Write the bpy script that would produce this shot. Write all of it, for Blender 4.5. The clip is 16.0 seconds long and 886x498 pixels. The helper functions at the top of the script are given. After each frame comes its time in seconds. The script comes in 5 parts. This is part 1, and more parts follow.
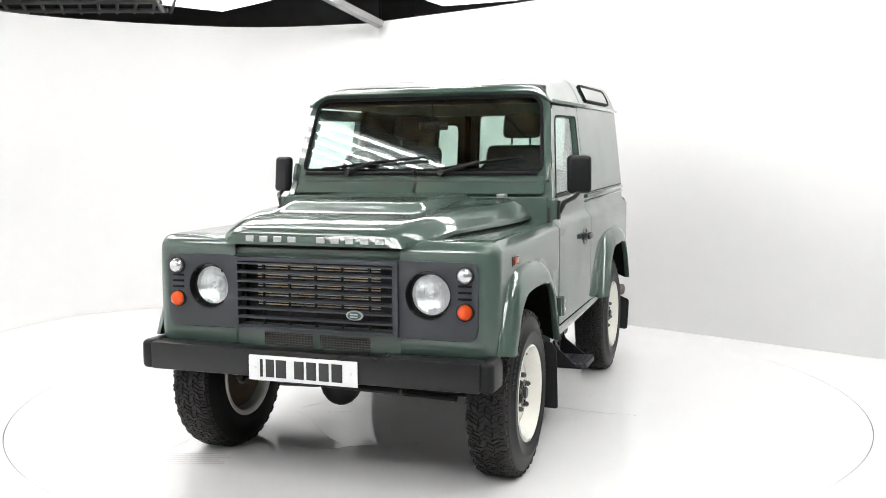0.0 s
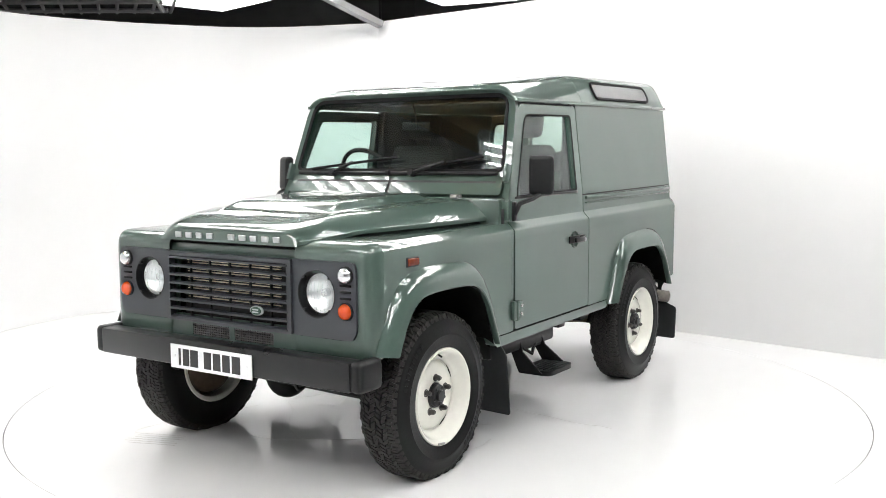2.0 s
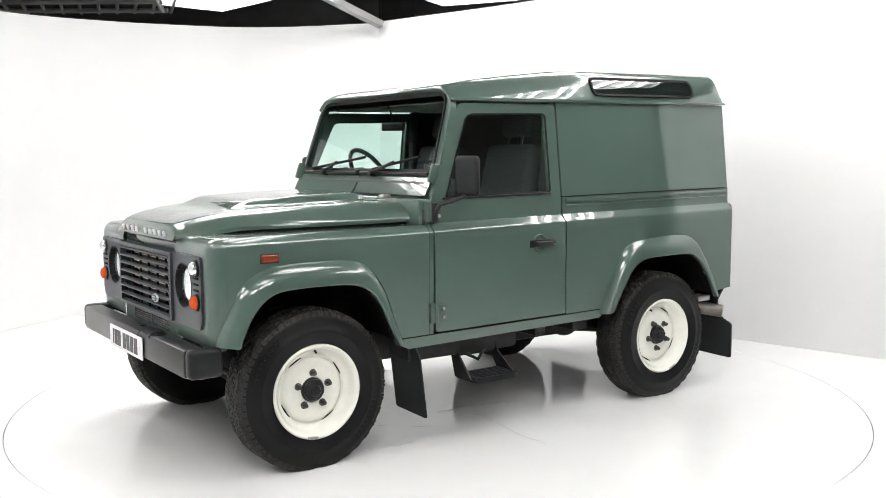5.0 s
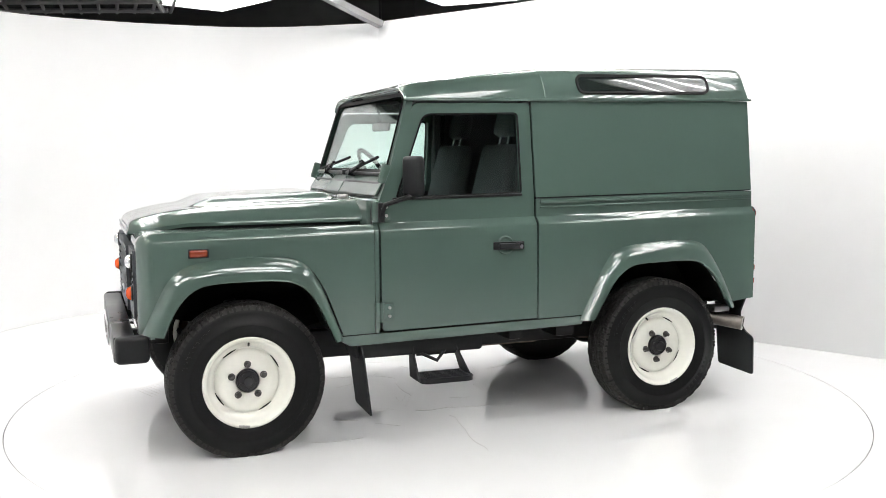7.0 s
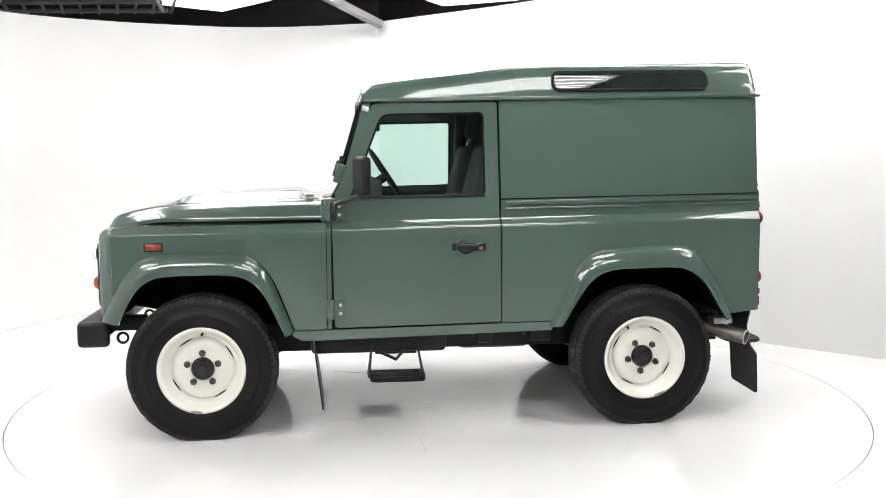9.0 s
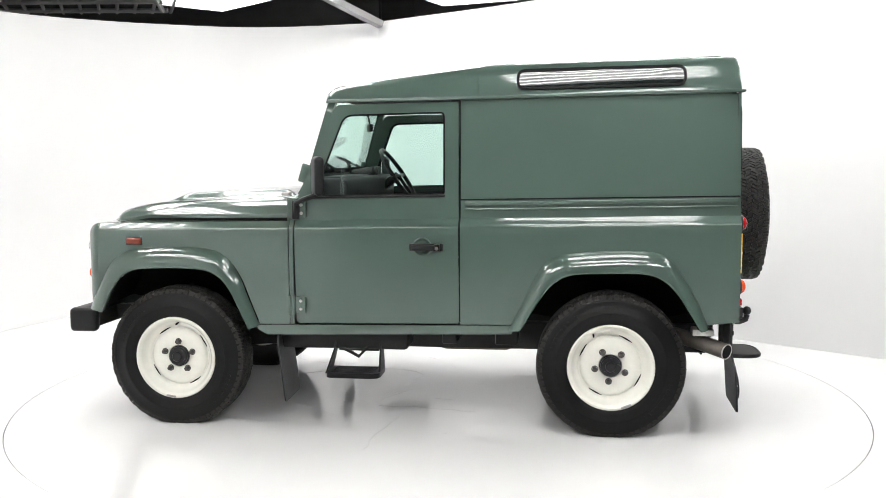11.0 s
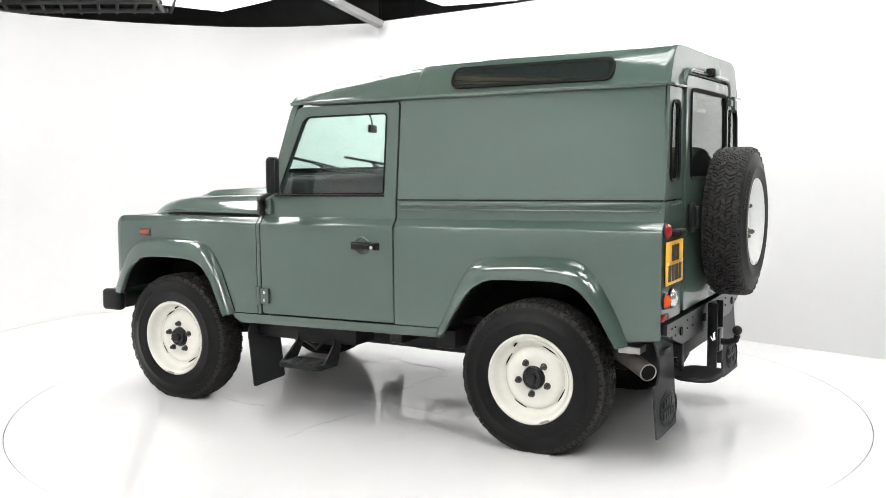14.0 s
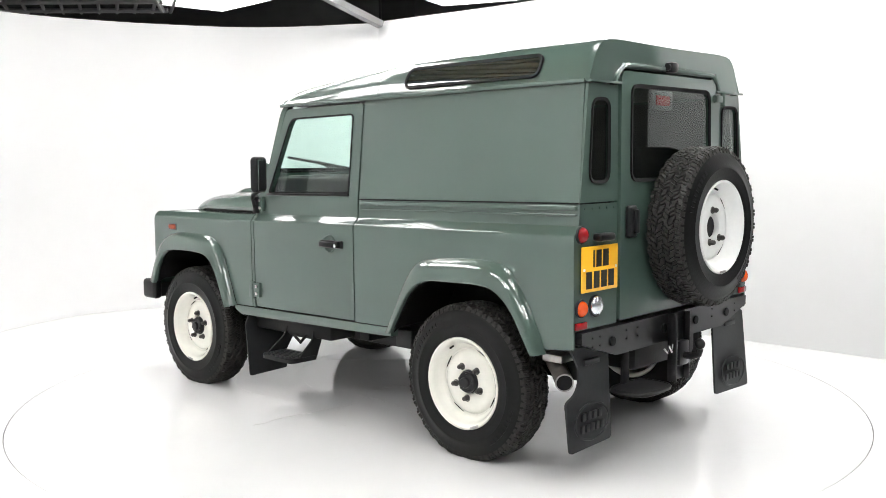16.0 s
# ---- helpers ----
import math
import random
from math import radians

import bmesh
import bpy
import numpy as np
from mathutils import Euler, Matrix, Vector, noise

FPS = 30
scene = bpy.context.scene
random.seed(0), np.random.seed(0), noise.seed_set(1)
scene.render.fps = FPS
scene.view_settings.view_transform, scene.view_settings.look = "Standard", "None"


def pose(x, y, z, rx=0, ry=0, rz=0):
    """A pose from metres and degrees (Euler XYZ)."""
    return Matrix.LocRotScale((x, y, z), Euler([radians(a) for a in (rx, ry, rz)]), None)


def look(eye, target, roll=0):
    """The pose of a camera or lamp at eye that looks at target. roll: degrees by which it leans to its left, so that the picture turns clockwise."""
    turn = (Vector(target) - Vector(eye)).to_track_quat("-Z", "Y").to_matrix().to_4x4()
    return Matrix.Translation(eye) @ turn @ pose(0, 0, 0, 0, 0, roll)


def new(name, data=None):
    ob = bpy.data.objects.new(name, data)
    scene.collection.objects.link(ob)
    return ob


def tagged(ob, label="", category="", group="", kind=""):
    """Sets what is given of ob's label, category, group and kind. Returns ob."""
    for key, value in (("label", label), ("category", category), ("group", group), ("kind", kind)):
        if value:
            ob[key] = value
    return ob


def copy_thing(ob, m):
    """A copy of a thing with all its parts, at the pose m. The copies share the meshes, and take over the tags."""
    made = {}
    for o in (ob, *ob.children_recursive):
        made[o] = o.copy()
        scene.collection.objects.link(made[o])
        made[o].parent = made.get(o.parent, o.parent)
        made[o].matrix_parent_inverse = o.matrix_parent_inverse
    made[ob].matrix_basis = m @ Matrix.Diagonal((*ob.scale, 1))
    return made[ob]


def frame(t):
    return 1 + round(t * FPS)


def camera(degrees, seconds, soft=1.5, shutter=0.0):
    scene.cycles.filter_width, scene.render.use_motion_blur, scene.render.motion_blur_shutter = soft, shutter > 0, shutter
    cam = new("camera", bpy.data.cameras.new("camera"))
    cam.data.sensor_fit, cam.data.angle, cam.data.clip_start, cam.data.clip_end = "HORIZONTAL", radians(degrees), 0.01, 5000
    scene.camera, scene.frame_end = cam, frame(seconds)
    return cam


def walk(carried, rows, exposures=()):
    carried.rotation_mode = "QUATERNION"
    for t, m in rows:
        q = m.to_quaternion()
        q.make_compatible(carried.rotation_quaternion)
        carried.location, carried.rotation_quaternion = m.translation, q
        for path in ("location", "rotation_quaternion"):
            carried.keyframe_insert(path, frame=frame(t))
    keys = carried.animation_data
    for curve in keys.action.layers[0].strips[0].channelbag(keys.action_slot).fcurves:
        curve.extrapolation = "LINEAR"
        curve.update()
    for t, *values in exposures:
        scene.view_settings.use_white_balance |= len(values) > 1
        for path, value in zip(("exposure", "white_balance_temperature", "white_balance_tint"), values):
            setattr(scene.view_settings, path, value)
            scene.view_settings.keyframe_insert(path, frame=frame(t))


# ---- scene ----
from collections import defaultdict
from mathutils.geometry import delaunay_2d_cdt

EYE = (0.0, -5.9124, 1.4666)
PITCH, YAW = 0.09652, 0.00502
AIM = (EYE[0] + math.sin(YAW) * math.cos(PITCH) * 6, EYE[1] + math.cos(YAW) * math.cos(PITCH) * 6, EYE[2] - math.sin(PITCH) * 6)
cam = camera(49.774, 16.0, 0.6)
walk(cam, [(0.0, look(EYE, AIM, -0.275)), (16.0, look(EYE, AIM, -0.275))])

# ---- light ----
world = bpy.data.worlds.new("studio_dark")
world.use_nodes = True
scene.world = world
world.node_tree.nodes["Background"].inputs[0].default_value = (0.9, 0.95, 1.0, 1)
world.node_tree.nodes["Background"].inputs[1].default_value = 0.02
scene.view_settings.exposure = 0.0
TUBE_LIGHT = 35.5


# ---- materials ----
def nodes_of(m):
    return m.node_tree.nodes, m.node_tree.links


def mat(name, colour, rough=0.5, metal=0.0, vary=0.12, scale=30.0, bump=0.0, coat=0.0, big=2.0, spec=0.5, rough_vary=0.1):
    """A surface with grain at two scales: colour, gloss and fine relief."""
    m = bpy.data.materials.new(name)
    m.use_nodes = True
    n, l = nodes_of(m)
    b = n["Principled BSDF"]
    b.inputs["Metallic"].default_value = metal
    b.inputs["Specular IOR Level"].default_value = spec
    b.inputs["Coat Weight"].default_value = coat
    b.inputs["Coat Roughness"].default_value = 0.025
    tc = n.new("ShaderNodeTexCoord")
    fine, wide = n.new("ShaderNodeTexNoise"), n.new("ShaderNodeTexNoise")
    for t, s, d in ((fine, scale, 5), (wide, big, 3)):
        t.inputs["Scale"].default_value, t.inputs["Detail"].default_value = s, d
        l.new(tc.outputs["Object"], t.inputs["Vector"])
    add = n.new("ShaderNodeMath")
    add.operation = "ADD"
    l.new(fine.outputs["Fac"], add.inputs[0])
    l.new(wide.outputs["Fac"], add.inputs[1])
    ramp = n.new("ShaderNodeMapRange")
    ramp.inputs["From Min"].default_value, ramp.inputs["From Max"].default_value = 0.6, 1.4
    ramp.inputs["To Min"].default_value, ramp.inputs["To Max"].default_value = 1 - vary, 1 + vary
    l.new(add.outputs[0], ramp.inputs["Value"])
    mul = n.new("ShaderNodeVectorMath")
    mul.operation = "SCALE"
    mul.inputs[0].default_value = colour
    l.new(ramp.outputs[0], mul.inputs["Scale"])
    l.new(mul.outputs[0], b.inputs["Base Color"])
    rr = n.new("ShaderNodeMapRange")
    rr.inputs["From Min"].default_value, rr.inputs["From Max"].default_value = 0.3, 0.7
    rr.inputs["To Min"].default_value, rr.inputs["To Max"].default_value = max(0.0, rough - rough_vary * rough), min(1, rough + rough_vary * rough)
    l.new(wide.outputs["Fac"], rr.inputs["Value"])
    l.new(rr.outputs[0], b.inputs["Roughness"])
    if bump:
        bp = n.new("ShaderNodeBump")
        bp.inputs["Strength"].default_value, bp.inputs["Distance"].default_value = bump, 0.002
        l.new(fine.outputs["Fac"], bp.inputs["Height"])
        l.new(bp.outputs[0], b.inputs["Normal"])
    return m


def paint(name, colour, flake=0.08):
    """Car paint over slightly wavy sheet metal, under clear lacquer."""
    m = mat(name, colour, 0.42, 0.0, flake, 900.0, 0.0, 1.0, 1.3, spec=0.10)
    n, l = nodes_of(m)
    b = n["Principled BSDF"]
    b.inputs["Coat IOR"].default_value = 1.6
    tc = n.new("ShaderNodeTexCoord")
    w = n.new("ShaderNodeTexNoise")
    w.inputs["Scale"].default_value, w.inputs["Detail"].default_value = 2.2, 1.0
    bp = n.new("ShaderNodeBump")
    bp.inputs["Strength"].default_value, bp.inputs["Distance"].default_value = 0.5, 0.012
    l.new(tc.outputs["Object"], w.inputs["Vector"])
    l.new(w.outputs["Fac"], bp.inputs["Height"])
    l.new(bp.outputs[0], b.inputs["Normal"])
    l.new(bp.outputs[0], b.inputs["Coat Normal"])
    return m


def glow(name, colour, strength):
    m = bpy.data.materials.new(name)
    m.use_nodes = True
    b = m.node_tree.nodes["Principled BSDF"]
    b.inputs["Base Color"].default_value = (*colour, 1)
    b.inputs["Emission Color"].default_value = (*colour, 1)
    b.inputs["Emission Strength"].default_value = strength
    return m


def pane_glass(name, tint, gloss=1.0):
    """Thin window glass: tinted see-through, with a Fresnel gloss."""
    m = bpy.data.materials.new(name)
    m.use_nodes = True
    n, l = nodes_of(m)
    n.remove(n["Principled BSDF"])
    tr, gl, fr, mx = n.new("ShaderNodeBsdfTransparent"), n.new("ShaderNodeBsdfGlossy"), n.new("ShaderNodeLayerWeight"), n.new("ShaderNodeMixShader")
    pw, mr = n.new("ShaderNodeMath"), n.new("ShaderNodeMapRange")
    pw.operation, pw.inputs[1].default_value = "POWER", 5.0
    mr.inputs["To Min"].default_value, mr.inputs["To Max"].default_value = 0.04, 0.9
    tr.inputs[0].default_value = (*tint, 1)
    gl.inputs["Roughness"].default_value = 0.01
    gl.inputs["Color"].default_value = (gloss, gloss, gloss, 1)
    fr.inputs["Blend"].default_value = 0.5
    l.new(fr.outputs["Facing"], pw.inputs[0])
    l.new(pw.outputs[0], mr.inputs["Value"])
    l.new(mr.outputs[0], mx.inputs[0])
    l.new(tr.outputs[0], mx.inputs[1])
    l.new(gl.outputs[0], mx.inputs[2])
    l.new(mx.outputs[0], n["Material Output"].inputs[0])
    return m


def lens(name, colour, rough=0.06):
    m = mat(name, colour, rough, 0, 0.1, 60, 0.0, 0.3, 20, 0.35)
    n = m.node_tree.nodes["Principled BSDF"]
    n.inputs["Transmission Weight"].default_value = 0.0
    return m


GREEN = paint("green_paint", (0.047, 0.0755, 0.063))
BLACK_PLASTIC = mat("black_plastic", (0.007, 0.0073, 0.008), 0.42, 0, 0.15, 120, 0.2, spec=0.22)
GREY_PLASTIC = mat("dark_grey_plastic", (0.020, 0.0235, 0.029), 0.45, 0, 0.12, 220, 0.3)
BLACK_PAINT = mat("black_gloss_paint", (0.008, 0.008, 0.009), 0.3, 0, 0.08, 60, 0.01, 0.0, spec=0.35)
RUBBER = mat("tyre_rubber", (0.0045, 0.0045, 0.0046), 0.45, 0, 0.2, 90, 0.25, spec=0.16)
# Blocks are paler than the tyre beneath, so groove shade is partly colour.
TREAD_RUBBER = mat("tread_block_rubber", (0.021, 0.0205, 0.019), 0.6, 0, 0.35, 70, 0.5, spec=0.2)
FLAP_RUBBER = mat("mudflap_rubber", (0.013, 0.014, 0.015), 0.5, 0, 0.2, 40, 0.3, spec=0.3)
# Black rubber; also the colour put in for shade in gaps and recesses.
SEAL_AND_SHADE = mat("rubber_seal_and_shade", (0.004, 0.004, 0.0045), 0.6, 0, 0.1, 60, spec=0.12)
CREAM = mat("cream_wheel_paint", (0.75, 0.745, 0.68), 0.25, 0, 0.05, 40, 0.05, 0.3)
WHITE_RIM = mat("white_wheel_paint", (0.78, 0.79, 0.78), 0.3, 0, 0.05, 40, 0.05, 0.3)
CHROME = mat("chrome", (0.75, 0.76, 0.78), 0.12, 1.0, 0.05, 50)
STEEL = mat("dull_steel", (0.38, 0.37, 0.36), 0.4, 1.0, 0.25, 40, 0.2)
FIN = mat("tan_cooler_metal", (0.72, 0.62, 0.46), 0.5, 0.0, 0.2, 60)
MESH_GREY = mat("grey_mesh", (0.10, 0.10, 0.095), 0.5, 0.3, 0.2, 60)
PIPE = mat("sooty_steel", (0.16, 0.145, 0.13), 0.45, 0.8, 0.35, 30, 0.2)
RUST = mat("dirty_brown_metal", (0.10, 0.07, 0.045), 0.75, 0.2, 0.4, 25, 0.4)
CHASSIS = mat("black_chassis", (0.008, 0.008, 0.0085), 0.5, 0, 0.3, 30, 0.3, spec=0.25)
HOUSING = mat("wheel_housing_black", (0.005, 0.005, 0.005), 0.9, 0, 0.3, 20, 0.2, spec=0.05)
# Trim, seat and dash colours are raised for the reflected haze in the windows.
TRIM = mat("dark_interior_trim", (0.03, 0.031, 0.033), 0.7, 0, 0.2, 80, 0.3, spec=0.2)
SEAT_CLOTH = mat("charcoal_seat_cloth", (0.035, 0.036, 0.039), 0.9, 0, 0.3, 300, 0.4, spec=0.1)
DASH = mat("charcoal_dashboard", (0.03, 0.031, 0.033), 0.6, 0, 0.15, 120, 0.3, spec=0.3)
HEADLINER = mat("grey_headliner", (0.09, 0.09, 0.088), 0.9, 0, 0.15, 200, 0.2)
SILVER = mat("silver_lettering", (0.42, 0.44, 0.45), 0.35, 0.6, 0.05, 60)
PLATE_WHITE = mat("white_plate", (0.78, 0.79, 0.80), 0.3, 0, 0.03, 80)
PLATE_YELLOW = mat("yellow_plate", (0.85, 0.45, 0.025), 0.3, 0, 0.03, 80)
PLATE_BLACK = mat("plate_bar_black", (0.015, 0.015, 0.016), 0.4, 0, 0.05, 80)
RED_LENS = lens("red_lens", (0.22, 0.003, 0.005))
AMBER_LENS = lens("amber_lens", (0.52, 0.055, 0.005))
REPEATER_LENS = lens("repeater_lens", (0.15, 0.024, 0.009))
CLEAR_LENS = mat("clear_lens", (0.72, 0.74, 0.76), 0.16, 0.75, 0.25, 90, 0.5, 0.8, 40)
HEAD_GLASS = pane_glass("headlamp_glass", (0.95, 0.97, 0.97))
REFLECTOR = mat("reflector_silver", (0.88, 0.89, 0.90), 0.38, 1.0, 0.10, 60, 0.3)
WINDOW_GLASS = pane_glass("window_glass", (0.88, 0.955, 0.93))
REAR_GLASS = pane_glass("rear_window_glass", (0.72, 0.78, 0.75))
MIRROR = mat("mirror_silver", (0.9, 0.9, 0.9), 0.02, 1.0, 0.0, 10)
WALL_WHITE = mat("white_wall_paint", (0.66, 0.66, 0.664), 0.7, 0, 0.012, 6, 0.05, 0, 0.6)
FLOOR_WHITE = mat("white_gloss_floor", (0.80, 0.802, 0.805), 0.09, 0, 0.02, 4, 0.0, 0, 0.7, 0.5, 0.35)
SEAM = mat("dark_joint", (0.30, 0.30, 0.30), 0.7, 0, 0.3, 8)
SCUFF = mat("grey_scuff", (0.50, 0.49, 0.48), 0.4, 0, 0.3, 30)
DARK_STEEL = mat("dark_painted_steel", (0.035, 0.035, 0.036), 0.6, 0, 0.3, 5, 0.1)
GREY_STEEL = mat("grey_beam_paint", (0.22, 0.22, 0.22), 0.5, 0, 0.12, 8, 0.1)
PALE_STEEL = mat("pale_grey_steel", (0.42, 0.42, 0.41), 0.5, 0.2, 0.12, 8, 0.1)
DECK = mat("dark_roof_deck", (0.02, 0.02, 0.021), 0.85, 0, 0.3, 4, 0.1)
TUBE = glow("fluorescent_tube", (1.0, 0.985, 0.965), TUBE_LIGHT)
LAMP_WHITE = mat("white_lamp_housing", (0.78, 0.79, 0.80), 0.4, 0, 0.03, 20)
SHOP_WALL = mat("grey_workshop_wall", (0.16, 0.16, 0.155), 0.8, 0, 0.2, 3, 0.1)
CARD = mat("brown_board", (0.60, 0.41, 0.21), 0.8, 0, 0.25, 5, 0.1)


# ---- mesh helpers ----
OX, OY = 1.0251, -0.0762
RAKE = 0.014


def tilt(bm):
    """The car stands slightly nose-down: shear long level panels."""
    for v in bm.verts:
        v.co.z += RAKE * (0.8 - v.co.x)
    return bm


SETTLED = set()


def settle(bm):
    """The real body leans a touch to its left and narrows towards the roof."""
    for v in bm.verts:
        c = 0.015 + 0.040 * min(1.0, max(0.0, (v.co.z - 1.0) / 0.78))
        v.co.y += c * (0.74 - v.co.y) / 1.48
    return bm


def mirrored(bm):
    out = bm.copy()
    for v in out.verts:
        v.co.y = -v.co.y
    bmesh.ops.reverse_faces(out, faces=out.faces)
    return out


def to_mesh(name, bm, sharp=32.0):
    bm.normal_update()
    lim = radians(sharp)
    for e in bm.edges:
        e.smooth = len(e.link_faces) == 2 and e.calc_face_angle(0.0) < lim
    for f in bm.faces:
        f.smooth = True
    me = bpy.data.meshes.new(name)
    bm.to_mesh(me)
    bm.free()
    return me


def part(name, bm, material, parent=None, label="", at=None, sharp=32.0):
    """One bmesh as one mesh object under a thing or a part."""
    on_car = parent is not None and parent.name in SETTLED
    if on_car:
        settle(bm)
    me = to_mesh(name, bm, sharp)
    me.materials.append(material)
    ob = new(name, me)
    ob.parent = parent
    if at is not None:
        ob.matrix_basis = at
    if on_car:
        SETTLED.add(ob.name)
    if label:
        tagged(ob, label)
    return ob


def box(bm, c, s, bevel=0.0, seg=2, m=None):
    """A box of size s about c, with rounded edges."""
    g = bmesh.ops.create_cube(bm, size=1.0)["verts"]
    for v in g:
        v.co = Vector((v.co.x * s[0], v.co.y * s[1], v.co.z * s[2]))
    if bevel > 0:
        es = list({e for v in g for e in v.link_edges})
        r = bmesh.ops.bevel(bm, geom=es, offset=min(bevel, min(s) * 0.49), segments=seg, profile=0.5, affect="EDGES")
        g = list({v for v in r["verts"]} | {v for v in g if v.is_valid})
    for v in g:
        v.co = (m @ v.co if m else v.co) + Vector(c)
    return g


def rod(bm, a, b, r, n=10, r2=None):
    a, b = Vector(a), Vector(b)
    d = b - a
    g = bmesh.ops.create_cone(bm, cap_ends=True, segments=n, radius1=r, radius2=r if r2 is None else r2, depth=d.length)["verts"]
    q = d.to_track_quat("Z", "Y").to_matrix()
    for v in g:
        v.co = q @ v.co + (a + b) / 2
    return g


def tube(bm, pts, r, n=8):
    """A bent pipe through points."""
    pts = [Vector(p) for p in pts]
    rings, side = [], None
    for i, p in enumerate(pts):
        d = (pts[min(i + 1, len(pts) - 1)] - pts[max(i - 1, 0)]).normalized()
        if side is None:
            side = d.orthogonal()
        side = (side - d * side.dot(d)).normalized()
        other = d.cross(side)
        rings.append([bm.verts.new(p + side * (math.cos(k * math.tau / n) * r) + other * (math.sin(k * math.tau / n) * r)) for k in range(n)])
    for a, b in zip(rings, rings[1:]):
        for k in range(n):
            bm.faces.new((a[k], a[(k + 1) % n], b[(k + 1) % n], b[k]))
    bm.faces.new(rings[0][::-1])
    bm.faces.new(rings[-1])


def lathe(bm, prof, n=48, axis="y", centre=(0, 0, 0)):
    """Turn a profile of (radius, along) about an axis."""
    c = Vector(centre)
    rings = []
    for r, a in prof:
        if r < 1e-5:
            p = {"x": Vector((a, 0, 0)), "y": Vector((0, a, 0)), "z": Vector((0, 0, a))}[axis]
            rings.append([bm.verts.new(c + p)])
            continue
        ring = []
        for k in range(n):
            s, t = r * math.cos(math.tau * k / n), r * math.sin(math.tau * k / n)
            p = {"x": Vector((a, s, t)), "y": Vector((t, a, s)), "z": Vector((s, t, a))}[axis]
            ring.append(bm.verts.new(c + p))
        rings.append(ring)
    for a, b in zip(rings, rings[1:]):
        for k in range(n):
            va, vb = [a[k % len(a)], a[(k + 1) % len(a)]], [b[(k + 1) % len(b)], b[k % len(b)]]
            f = []
            for v in va + vb:
                if v not in f:
                    f.append(v)
            if len(f) > 2:
                bm.faces.new(f)


def inside(p, poly):
    x, y, hit = p[0], p[1], False
    for (x1, y1), (x2, y2) in zip(poly, poly[1:] + poly[:1]):
        if (y1 > y) != (y2 > y) and x < (x2 - x1) * (y - y1) / (y2 - y1) + x1:
            hit = not hit
    return hit


def rounded(poly, r, n=4):
    """Round the corners of a polygon; r is one radius or one per corner."""
    out, k = [], len(poly)
    for i, p in enumerate(poly):
        ri = r[i] if isinstance(r, (list, tuple)) else r
        p, a, b = Vector(p), Vector(poly[i - 1]), Vector(poly[(i + 1) % k])
        da, db = (a - p), (b - p)
        ri = min(ri, da.length * 0.45, db.length * 0.45)
        if ri < 1e-4:
            out.append(tuple(p))
            continue
        s, e = p + da.normalized() * ri, p + db.normalized() * ri
        for j in range(n + 1):
            t = j / n
            out.append(tuple((1 - t) ** 2 * s + 2 * t * (1 - t) * p + t * t * e))
    return out


def smooth_line(pts, n=4):
    """A Catmull-Rom line through points."""
    out = []
    for i in range(len(pts) - 1):
        p = [Vector(pts[max(0, min(len(pts) - 1, i + k))]) for k in (-1, 0, 1, 2)]
        for j in range(n):
            t = j / n
            out.append(tuple(0.5 * (2 * p[1] + (p[2] - p[0]) * t + (2 * p[0] - 5 * p[1] + 4 * p[2] - p[3]) * t * t + (3 * p[1] - p[0] - 3 * p[2] + p[3]) * t ** 3)))
    return out + [tuple(pts[-1])]


def sheet(bm, outer, holes, place, thick, us=(), vs=()):
    """A shaped sheet: an outline with holes in (u, v), cut along lines of u and v, put in space by place(u, v), and thickened by the vector thick(u, v)."""
    pts, edges = [], []
    for loop in [outer, *holes]:
        s = len(pts)
        pts += [Vector(p) for p in loop]
        edges += [(s + i, s + (i + 1) % len(loop)) for i in range(len(loop))]
    lo = [min(p[k] for p in outer) for k in (0, 1)]
    hi = [max(p[k] for p in outer) for k in (0, 1)]
    for u in us:
        if lo[0] < u < hi[0]:
            edges.append((len(pts), len(pts) + 1))
            pts += [Vector((u, lo[1] - 0.01)), Vector((u, hi[1] + 0.01))]
    for v in vs:
        if lo[1] < v < hi[1]:
            edges.append((len(pts), len(pts) + 1))
            pts += [Vector((lo[0] - 0.01, v)), Vector((hi[0] + 0.01, v))]
    vv, _, tt, _, _, _ = delaunay_2d_cdt(pts, edges, [], 0, 1e-5)
    keep = []
    for t in tt:
        c = sum((vv[i] for i in t), Vector((0, 0))) / 3
        if inside(c, outer) and not any(inside(c, h) for h in holes):
            keep.append(t)
    used = sorted({i for t in keep for i in t})
    top = {i: bm.verts.new(place(*vv[i])) for i in used}
    low = {i: bm.verts.new(Vector(place(*vv[i])) + Vector(thick(*vv[i]))) for i in used}
    count = defaultdict(int)
    for t in keep:
        for a, b in ((t[0], t[1]), (t[1], t[2]), (t[2], t[0])):
            count[(a, b)] += 1
    made = []
    for t in keep:
        made.append(bm.faces.new([top[i] for i in t]))
        made.append(bm.faces.new([low[i] for i in reversed(t)]))
    for (a, b) in count:
        if (b, a) not in count:
            made.append(bm.faces.new((top[b], top[a], low[a], low[b])))
    bmesh.ops.recalc_face_normals(bm, faces=made)


def frame_strip(bm, outer, inner, place, lift, lift_in=None):
    """A raised frame between two loops of equal count: a seal or a bezel."""
    n = len(outer)
    rows = []
    for loop, h in ((outer, 0.0), (outer, lift), (inner, lift if lift_in is None else lift_in), (inner, 0.0)):
        rows.append([bm.verts.new(place(*p, h)) for p in loop])
    for a, b in zip(rows, rows[1:]):
        for k in range(n):
            bm.faces.new((a[k], a[(k + 1) % n], b[(k + 1) % n], b[k]))
    bmesh.ops.recalc_face_normals(bm, faces=bm.faces)


